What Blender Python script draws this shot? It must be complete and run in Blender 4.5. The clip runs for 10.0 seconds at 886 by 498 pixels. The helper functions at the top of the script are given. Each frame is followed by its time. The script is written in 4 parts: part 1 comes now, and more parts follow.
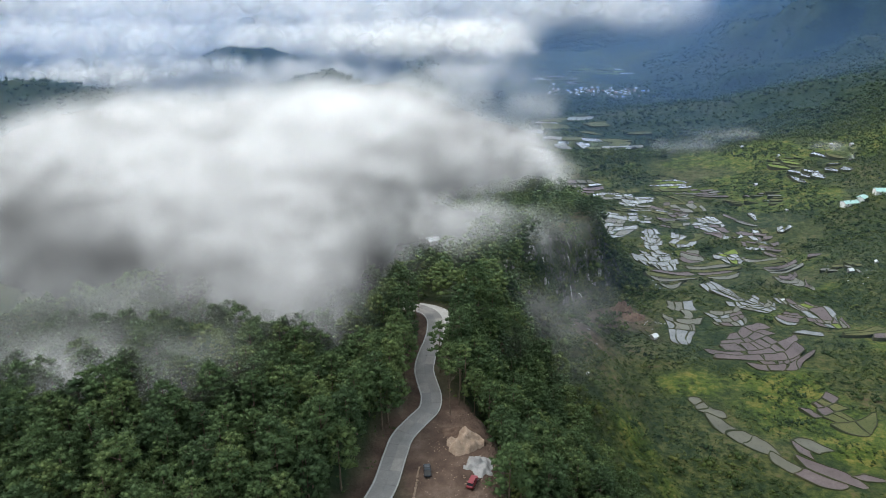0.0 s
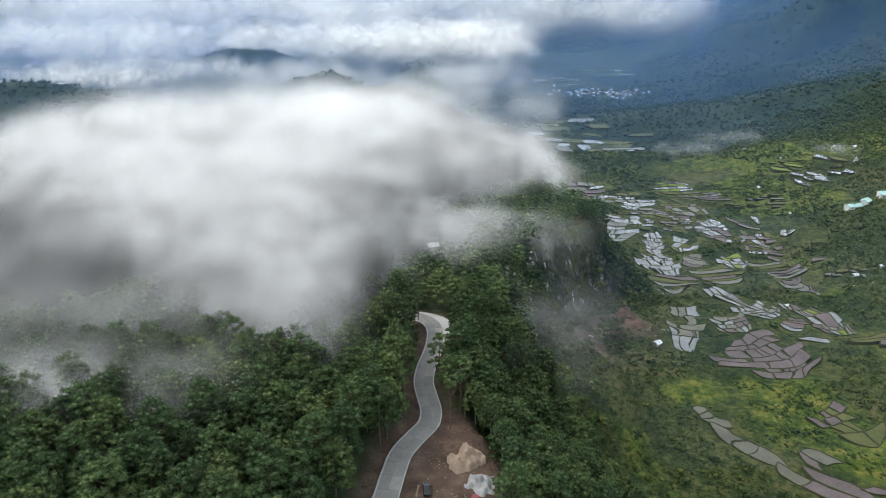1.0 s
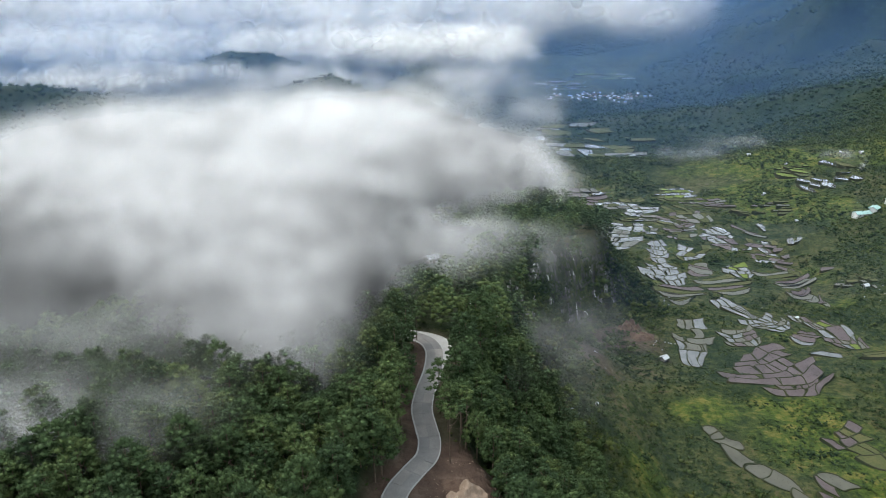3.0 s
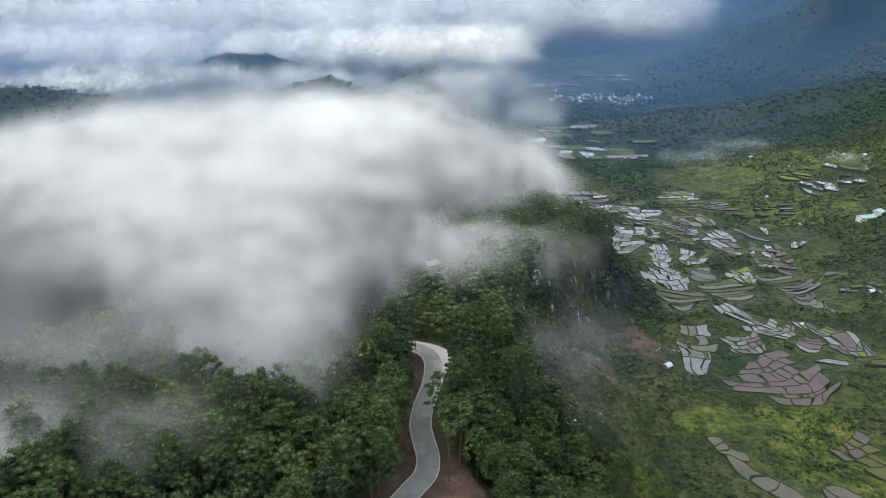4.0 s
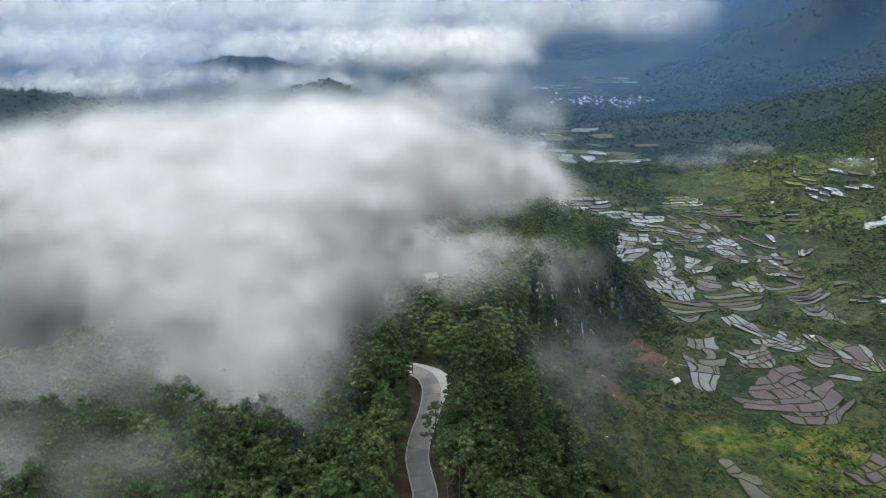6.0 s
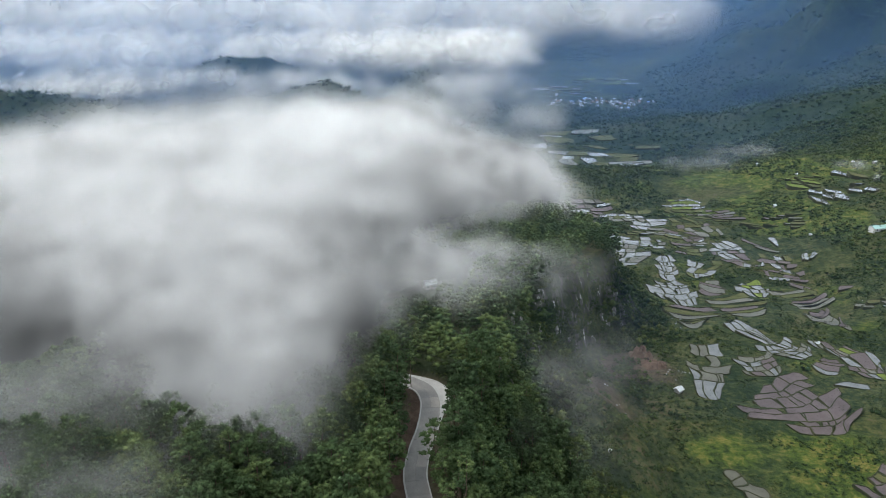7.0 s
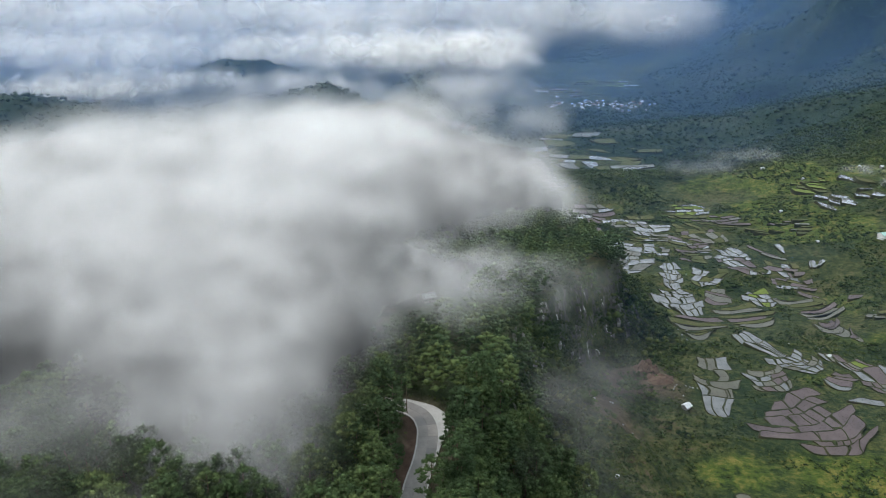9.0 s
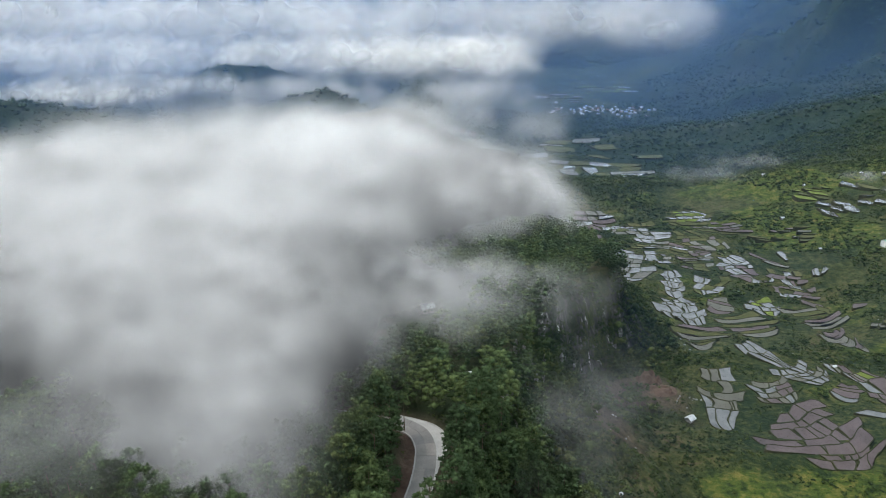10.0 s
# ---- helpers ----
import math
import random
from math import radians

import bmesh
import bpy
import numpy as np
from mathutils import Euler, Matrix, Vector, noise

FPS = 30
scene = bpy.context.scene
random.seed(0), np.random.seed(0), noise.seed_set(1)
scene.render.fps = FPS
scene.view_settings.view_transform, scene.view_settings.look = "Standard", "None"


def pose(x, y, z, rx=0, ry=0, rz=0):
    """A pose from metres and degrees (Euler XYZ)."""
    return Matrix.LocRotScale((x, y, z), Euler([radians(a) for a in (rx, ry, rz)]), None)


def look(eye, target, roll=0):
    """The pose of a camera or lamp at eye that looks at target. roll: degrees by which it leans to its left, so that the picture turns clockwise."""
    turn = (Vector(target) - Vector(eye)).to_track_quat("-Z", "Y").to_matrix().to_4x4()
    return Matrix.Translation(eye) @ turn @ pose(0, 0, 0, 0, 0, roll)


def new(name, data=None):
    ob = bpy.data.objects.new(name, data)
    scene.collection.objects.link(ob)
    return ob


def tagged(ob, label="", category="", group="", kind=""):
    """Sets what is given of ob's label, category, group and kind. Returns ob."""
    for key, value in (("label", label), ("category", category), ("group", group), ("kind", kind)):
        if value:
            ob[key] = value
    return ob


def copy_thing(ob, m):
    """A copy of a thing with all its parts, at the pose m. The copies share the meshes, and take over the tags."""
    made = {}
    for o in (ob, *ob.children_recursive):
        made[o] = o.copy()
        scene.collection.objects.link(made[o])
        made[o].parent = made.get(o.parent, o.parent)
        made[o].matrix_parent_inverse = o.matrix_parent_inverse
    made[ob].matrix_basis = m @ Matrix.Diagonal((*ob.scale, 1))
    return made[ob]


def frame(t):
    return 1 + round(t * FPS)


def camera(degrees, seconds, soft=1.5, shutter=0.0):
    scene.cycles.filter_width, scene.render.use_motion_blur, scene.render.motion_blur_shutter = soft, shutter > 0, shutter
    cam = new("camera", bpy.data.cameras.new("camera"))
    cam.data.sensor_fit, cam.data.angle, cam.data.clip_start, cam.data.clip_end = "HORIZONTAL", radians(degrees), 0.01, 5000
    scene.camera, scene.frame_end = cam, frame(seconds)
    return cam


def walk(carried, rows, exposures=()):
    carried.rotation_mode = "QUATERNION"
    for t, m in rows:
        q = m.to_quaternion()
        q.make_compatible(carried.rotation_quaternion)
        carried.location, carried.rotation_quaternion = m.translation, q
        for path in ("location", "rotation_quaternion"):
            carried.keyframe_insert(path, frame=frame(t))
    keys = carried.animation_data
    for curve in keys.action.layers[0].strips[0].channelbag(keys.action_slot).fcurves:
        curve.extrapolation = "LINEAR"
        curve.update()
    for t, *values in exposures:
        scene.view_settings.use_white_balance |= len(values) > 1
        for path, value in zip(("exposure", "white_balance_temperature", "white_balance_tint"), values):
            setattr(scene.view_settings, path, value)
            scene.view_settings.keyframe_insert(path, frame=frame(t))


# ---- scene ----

EYE, TILT = 300.0, -22.18
PATH = [
    (0.0, 0.0, 0.0, 0.0, 0.0, 0.0),
    (0.5, -0.02, 2.91, 0.01, 0.04, 0.0),
    (1.0, -0.01, 5.82, 0.01, 0.09, 0.0),
    (1.5, 0.01, 8.73, 0.02, 0.14, 0.0),
    (2.0, 0.06, 11.66, 0.04, 0.19, 0.01),
    (2.5, 0.14, 14.62, 0.09, 0.25, 0.02),
    (4.0, 0.54, 23.55, 0.19, 0.4, 0.06),
    (4.5, 0.67, 26.54, 0.21, 0.44, 0.07),
    (5.0, 0.77, 29.56, 0.22, 0.49, 0.08),
    (5.5, 0.87, 32.62, 0.24, 0.52, 0.08),
    (7.0, 1.18, 42.01, 0.33, 0.61, 0.07),
    (7.5, 1.3, 45.13, 0.33, 0.63, 0.07),
    (8.0, 1.44, 48.19, 0.29, 0.65, 0.08),
    (8.5, 1.58, 51.21, 0.23, 0.67, 0.08),
    (9.0, 1.7, 54.18, 0.16, 0.74, 0.08),
    (9.5, 1.79, 57.13, 0.1, 0.96, 0.05),
    (10.0, 1.85, 59.97, 0.0, 1.17, 0.02),
]
cam = camera(66.0, 10.0, soft=1.0)
walk(cam, [(t, pose(x, y, EYE + z, 90 + TILT + up, 0, yaw)) for t, x, y, z, up, yaw in PATH], [(0.0, 0.88, 6410, 8), (5.0, 0.78, 6410, 8), (10.0, 0.63, 6410, 8)])

# ---- light ----
SUN_UP, SUN_ROUND = 54.0, -65.0
world = bpy.data.worlds.new("overcast_sky")
scene.world = world
world.use_nodes = True
wn = world.node_tree.nodes
sky = wn.new("ShaderNodeTexSky")
sky.sky_type, sky.sun_disc = "NISHITA", False
sky.sun_elevation, sky.sun_rotation = radians(SUN_UP), radians(SUN_ROUND)
sky.air_density, sky.dust_density, sky.altitude = 1.0, 4.0, 1500
veil = wn.new("ShaderNodeMix")
veil.data_type = "RGBA"
veil.inputs[0].default_value = 0.6
veil.inputs[7].default_value = (6.5, 7.0, 7.0, 1)
world.node_tree.links.new(sky.outputs[0], veil.inputs[6])
world.node_tree.links.new(veil.outputs[2], wn["Background"].inputs[0])
wn["Background"].inputs[1].default_value = 0.15
sun = new("sun", bpy.data.lights.new("sun", "SUN"))
sun.data.energy, sun.data.angle, sun.data.color = 1.3, radians(22), (1.0, 0.95, 0.88)
a, e = radians(SUN_ROUND), radians(SUN_UP)
sun.matrix_world = look((0, 0, 900), (-math.sin(a) * math.cos(e), -math.cos(a) * math.cos(e), 900 - math.sin(e)))
scene.cycles.transparent_max_bounces = 72
scene.cycles.max_bounces = scene.cycles.diffuse_bounces = scene.cycles.transmission_bounces = 9


# ---- numbers: smooth noise and the shape of the land ----
def hashed(ix, iy, seed):
    n = (ix.astype(np.int64) * 374761393 + iy.astype(np.int64) * 668265263 + seed * 1442695041) & 0x7FFFFFFF
    n = ((n ^ (n >> 13)) * 1274126177) & 0x7FFFFFFF
    return ((n ^ (n >> 16)) & 0xFFFF) / 65535.0


def value_noise(x, y, size, seed=0):
    """Smooth noise from -1 to 1 with cells of that size in metres."""
    u, v = np.asarray(x, float) / size, np.asarray(y, float) / size
    i, j = np.floor(u), np.floor(v)
    f, g = u - i, v - j
    f, g = f * f * (3 - 2 * f), g * g * (3 - 2 * g)
    a00, a10 = hashed(i, j, seed), hashed(i + 1, j, seed)
    a01, a11 = hashed(i, j + 1, seed), hashed(i + 1, j + 1, seed)
    return 2 * ((a00 * (1 - f) + a10 * f) * (1 - g) + (a01 * (1 - f) + a11 * f) * g) - 1


def fractal(x, y, size, octaves=4, seed=0):
    out, gain = 0, 1.0
    for k in range(octaves):
        out = out + gain * value_noise(x, y, size / 2 ** k, seed + k)
        gain *= 0.5
    return out


def ridged(x, y, size, octaves=4, seed=0):
    """Sharp-crested noise from 0 to about 1."""
    out, gain, total = 0, 1.0, 0.0
    for k in range(octaves):
        out = out + gain * (1 - np.abs(value_noise(x, y, size / 2 ** k, seed + k))) ** 2
        total += gain
        gain *= 0.5
    return out / total


def smooth_step(a, b, x):
    t = np.clip((x - a) / (b - a), 0, 1)
    return t * t * (3 - 2 * t)


def soft_max(a, b, k):
    h = np.clip(0.5 + 0.5 * (a - b) / k, 0, 1)
    return b * (1 - h) + a * h + k * h * (1 - h)


ROAD = [(-44, 60), (-24.5, 92), (-15.6, 112), (-12.7, 121), (-10.9, 133), (-9.6, 140), (-6.0, 147), (-3.2, 152), (-2.6, 158), (-3.8, 165), (-4.9, 171.5), (-4.2, 181), (-2.6, 189.5), (-1.8, 198), (-2.0, 204), (-4.2, 210), (-9, 214), (-18, 216.5), (-30, 219), (-40, 227), (-43, 242), (-38, 258), (-30, 275), (-26, 300)]
ROAD_Z = 192.0


def curve_through(points, step=1.0):
    """A smooth line through plan points, at even steps."""
    p = np.array(points, float)
    s = np.r_[0, np.cumsum(np.hypot(*np.diff(p, axis=0).T))]
    m = np.gradient(p, s, axis=0)
    out = []
    for t in np.arange(0, s[-1], step):
        k = min(np.searchsorted(s, t, side="right") - 1, len(s) - 2)
        h = s[k + 1] - s[k]
        u = (t - s[k]) / h
        out.append((2 * u ** 3 - 3 * u ** 2 + 1) * p[k] + (u ** 3 - 2 * u ** 2 + u) * h * m[k] + (3 * u ** 2 - 2 * u ** 3) * p[k + 1] + (u ** 3 - u ** 2) * h * m[k + 1])
    return np.array(out)


ROAD_LINE = curve_through(ROAD)


def road_height(y):
    return np.interp(y, [60, 140, 215, 245, 300], [196, 192, 191, 187, 178])


def road_distance(x, y):
    """Distance from the road's centre line, and the side: left is negative."""
    x, y = np.asarray(x, float), np.asarray(y, float)
    best, side = np.full(x.shape, 1e9), np.zeros(x.shape)
    near = (x > -75) & (x < 45) & (y > 30) & (y < 330)
    xs, ys = x[near], y[near]
    b, sd = np.full(xs.shape, 1e9), np.zeros(xs.shape)
    tang = np.gradient(ROAD_LINE, axis=0)
    for (px, py), (tx, ty) in zip(ROAD_LINE, tang):
        d = np.hypot(xs - px, ys - py)
        closer = d < b
        b[closer] = d[closer]
        sd[closer] = np.sign((xs - px) * ty - (ys - py) * tx)[closer]
    best[near], side[near] = b, sd
    return best, side


def land(x, y):
    """Height of the open land, before the road is cut into it."""
    x, y = np.asarray(x, float), np.asarray(y, float)
    # valley floor, falling away from the camera, rising to the right
    floor = np.interp(y, [-500, 150, 345, 474, 560, 937, 1628, 2200, 5000], [150, 136, 122, 101, 99, 77, 42, 36, 20])
    floor = floor + 0.27 * np.maximum(0, x - np.interp(y, [0, 200, 340, 540, 740, 1000, 1450], [230, 230, 230, 262, 285, 420, 520]))
    floor = floor + fractal(x, y, 110, 3, 3) * np.interp(y, [0, 250, 320, 600, 900], [3, 3, 1.6, 2, 5])
    # swell of grassy ground in the middle of the valley
    floor = floor + 16 * np.exp(-(((x - 345) / 110) ** 2 + ((y - 770) / 75) ** 2)) + 22 * np.exp(-(((x - 150) / 130) ** 2 + ((y - 770) / 60) ** 2))
    floor = floor + 30 * np.exp(-(((x - 480) / 260) ** 2 + ((y - 1120) / 130) ** 2))
    # spur that carries the road
    top = np.interp(y, [-400, 60, 140, 215, 245, 317, 380, 440, 500, 560, 640], [205, 198, 193, 190, 184, 173, 162, 150, 139, 120, 90])
    right = np.interp(y, [-400, 60, 118, 150, 165, 200, 240, 300, 340, 400, 450, 500, 550, 610], [-10, 0, 9, 9, 5, 7, 16, 36, 56, 90, 98, 88, 52, -20])
    steep = np.interp(y, [0, 240, 300, 330, 390, 470, 540], [0.95, 0.95, 1.3, 2.7, 2.0, 1.0, 0.7])
    left = np.interp(y, [-400, 100, 180, 230, 300, 420, 600], [-260, -190, -120, -75, -85, -90, -60])
    rough = fractal(x, y, 38, 4, 11)
    d = x - right - 5 * rough
    fall = np.where(d < 22, d * steep, 22 * steep + (d - 22) * 0.8)
    spur = top - np.maximum(0, fall) - 0.55 * np.maximum(0, left - x)
    # wooded swell on the left of the road
    spur = spur + 9 * np.exp(-(((x + 75) / 45) ** 2 + ((y - 125) / 60) ** 2)) - 15 * np.exp(-(((x + 52) / 24) ** 2 + ((y - 218) / 26) ** 2)) + 5 * np.exp(-(((x - 68) / 34) ** 2 + ((y - 490) / 36) ** 2))
    spur = spur + 1.6 * rough
    # hills ahead on the left and the ranges behind
    hills = np.interp(y, [900, 1700], [78, 52]) + 84 * np.exp(-(((x + 470) / 150) ** 2 + ((y - 1650) / 140) ** 2)) + 80 * np.exp(-(((x + 195) / 110) ** 2 + ((y - 1345) / 90) ** 2)) \
        + 86 * np.exp(-(((x + 640) / 240) ** 2 + ((y - 1080) / 120) ** 2)) + 60 * np.exp(-(((x + 330) / 120) ** 2 + ((y - 980) / 70) ** 2)) + 100 * np.exp(-(((x + 500) / 260) ** 2 + ((y - 3300) / 200) ** 2))
    hills = hills + 26 * fractal(x, y, 260, 4, 21)
    hills = hills + 30 * (ridged(x, y, 190, 4, 25) - 0.5)
    hills = hills * smooth_step(240, -420, x - 0.02 * y) * smooth_step(600, 900, y)
    ridge_a = 104 + 0.27 * (x - 677) - 0.40 * np.maximum(0, np.abs(y - 1470 - 0.12 * (x - 677)) - 30) + 75 * (ridged(x, y, 260, 5, 31) - 0.55)
    # the great mountain on the right: a steep flank above the far valley with spurs running down it
    foot = np.interp(y, [1300, 1620, 2500, 3300, 5000], [700, 640, 830, 1050, 900]) + 90 * fractal(x, y, 420, 3, 37)
    away = x - foot
    ridge_b = 22 + 0.62 * np.minimum(away, 900) + 460 * smooth_step(0, 420, away) * (ridged(0.75 * x + 0.5 * y, 1.3 * y - 0.5 * x, 620, 5, 41) - 0.5)
    # a nearer spur of it, ending above the wooded ridge
    crest = 40 + 0.31 * np.maximum(-60, x - 700)
    ridge_c = crest - 0.62 * np.abs(y - 1640 - 0.30 * (x - 700)) + 110 * (ridged(x, y, 260, 5, 43) - 0.5)
    # the range that closes the valley
    ridge_d = 30 + 0.42 * np.minimum(y - 3500 - 180 * fractal(x, y, 500, 3, 47), 1400) + 200 * smooth_step(3500, 4200, y) * (ridged(x, y, 620, 5, 49) - 0.45)
    out = soft_max(floor, spur, 5.0)
    out = soft_max(out, hills, 14.0)
    out = soft_max(out, np.minimum(ridge_a, 420), 12.0)
    out = soft_max(out, np.minimum(ridge_b, 620), 25.0)
    out = soft_max(out, np.minimum(ridge_c, 560), 16.0)
    out = soft_max(out, np.minimum(ridge_d, 620), 25.0)
    behind = 120 + 40 * fractal(x, y, 700, 4, 51)
    return np.where(y < -350, np.maximum(out * 0.6, behind), out)


def ground(x, y):
    """Height of the land with the road's bench and the turnout cut into it."""
    x, y = np.asarray(x, float), np.asarray(y, float)
    z = land(x, y)
    d, side = road_distance(x, y)
    rz = road_height(y) - 0.25
    bench = smooth_step(12.0, 6.2, d)
    z = z * (1 - bench) + rz * bench
    lot = smooth_step(1.25, 0.85, np.hypot((x - 2.5) / 11, (y - 132) / 24))
    z = z * (1 - lot) + (road_height(y) - 0.1 + 0.12 * fractal(x, y, 5, 3, 71)) * lot
    bank = smooth_step(5.6, 8.6, d) * smooth_step(16, 10, d) * (side < 0) * smooth_step(130, 150, y) * smooth_step(225, 212, y)
    z = z + 3.2 * bank
    # old terraces: the valley side stands in low steps
    w = smooth_step(70, 110, x) * smooth_step(200, 240, y) * smooth_step(900, 760, y) * smooth_step(-0.35, 0.25, fractal(x, y, 90, 2, 91))
    k = z / 1.7
    u = k - np.floor(k)
    return z + w * 1.7 * (np.floor(k) + smooth_step(0.55, 1.0, u) - k)


# ---- materials ----
def material(name):
    m = bpy.data.materials.new(name)
    m.use_nodes = True
    nt = m.node_tree
    return m, nt, nt.nodes["Principled BSDF"]


def link(nt, a, b):
    nt.links.new(a, b)


def noise_node(nt, scale, detail=4.0, rough=0.6, vector=None):
    n = nt.nodes.new("ShaderNodeTexNoise")
    n.inputs["Scale"].default_value, n.inputs["Detail"].default_value, n.inputs["Roughness"].default_value = scale, detail, rough
    if vector is None:
        vector = nt.nodes.new("ShaderNodeNewGeometry").outputs["Position"]
    link(nt, vector, n.inputs["Vector"])
    return n.outputs["Fac"]


def ramp(nt, fac, stops):
    r = nt.nodes.new("ShaderNodeValToRGB")
    while len(r.color_ramp.elements) < len(stops):
        r.color_ramp.elements.new(0.5)
    for el, (p, c) in zip(r.color_ramp.elements, stops):
        el.position, el.color = p, (*c, 1) if len(c) == 3 else c
    link(nt, fac, r.inputs["Fac"])
    return r.outputs["Color"]


def mix(nt, fac, a, b, kind="MIX"):
    n = nt.nodes.new("ShaderNodeMix")
    n.data_type, n.blend_type = "RGBA", kind
    for sock, v in ((n.inputs[0], fac), (n.inputs[6], a), (n.inputs[7], b)):
        if isinstance(v, (int, float)):
            sock.default_value = v
        elif isinstance(v, tuple):
            sock.default_value = (*v, 1)
        else:
            link(nt, v, sock)
    return n.outputs[2]


def maths(nt, op, a, b=None, c=None, clamp=False):
    n = nt.nodes.new("ShaderNodeMath")
    n.operation, n.use_clamp = op, clamp
    for sock, v in zip(n.inputs, (a, b, c)):
        if v is None:
            continue
        if isinstance(v, (int, float)):
            sock.default_value = v
        else:
            link(nt, v, sock)
    return n.outputs[0]


def attribute(nt, name):
    n = nt.nodes.new("ShaderNodeAttribute")
    n.attribute_name = name
    return n.outputs["Fac"]


def bump(nt, bsdf, height, strength, distance):
    b = nt.nodes.new("ShaderNodeBump")
    b.inputs["Strength"].default_value, b.inputs["Distance"].default_value = strength, distance
    link(nt, height, b.inputs["Height"])
    link(nt, b.outputs[0], bsdf.inputs["Normal"])


def rough_material(name, stops, scale, fine, roughness=0.9, depth=0.05, fine_mix=0.5):
    """A dull surface: broad patches in the given colours, broken by finer grain."""
    m, nt, p = material(name)
    broad = noise_node(nt, scale)
    grain = noise_node(nt, fine, 6, 0.7)
    both = maths(nt, "ADD", maths(nt, "MULTIPLY", broad, 1 - fine_mix), maths(nt, "MULTIPLY", grain, fine_mix))
    link(nt, ramp(nt, both, stops), p.inputs["Base Color"])
    p.inputs["Roughness"].default_value = roughness
    p.inputs["Specular IOR Level"].default_value = 0.2
    bump(nt, p, grain, 0.6, depth)
    return m


def foliage_material(name, dark, mid, light, per_object=False):
    m, nt, p = material(name)
    if per_object:
        which = nt.nodes.new("ShaderNodeObjectInfo").outputs["Random"]
    else:
        which = attribute(nt, "tint")
    patch = noise_node(nt, 0.03, 3)
    grain = noise_node(nt, 1.6, 4, 0.7)
    island = nt.nodes.new("ShaderNodeNewGeometry").outputs["Random Per Island"]
    which = maths(nt, "ADD", maths(nt, "MULTIPLY", which, 0.42), maths(nt, "MULTIPLY", island, 0.14))
    t = maths(nt, "ADD", which, maths(nt, "ADD", maths(nt, "MULTIPLY", patch, 0.45), maths(nt, "MULTIPLY", grain, 0.4)))
    t = maths(nt, "SUBTRACT", t, 0.25, clamp=True)
    link(nt, ramp(nt, t, [(0.1, dark), (0.5, mid), (0.9, light)]), p.inputs["Base Color"])
    p.inputs["Roughness"].default_value = 0.75
    p.inputs["Specular IOR Level"].default_value = 0.15
    bump(nt, p, grain, 0.8, 0.25)
    return m


PINE = foliage_material("pine_needles", (0.024, 0.044, 0.020), (0.056, 0.088, 0.032), (0.130, 0.160, 0.050))
PINE_TREE = foliage_material("pine_needles_single", (0.024, 0.044, 0.020), (0.056, 0.088, 0.032), (0.130, 0.160, 0.050), True)
# darker copy of the pine colours: cloud shadow on the far woods, painted in
SHADED_FAR_PINE = foliage_material("far_pine_needles", (0.014, 0.028, 0.012), (0.027, 0.048, 0.018), (0.052, 0.076, 0.026))
SHRUB = foliage_material("shrub_leaves", (0.013, 0.027, 0.010), (0.038, 0.060, 0.016), (0.125, 0.128, 0.034))
BARK = rough_material("pine_bark", [(0.3, (0.05, 0.035, 0.025)), (0.7, (0.16, 0.12, 0.09))], 1.5, 9.0)


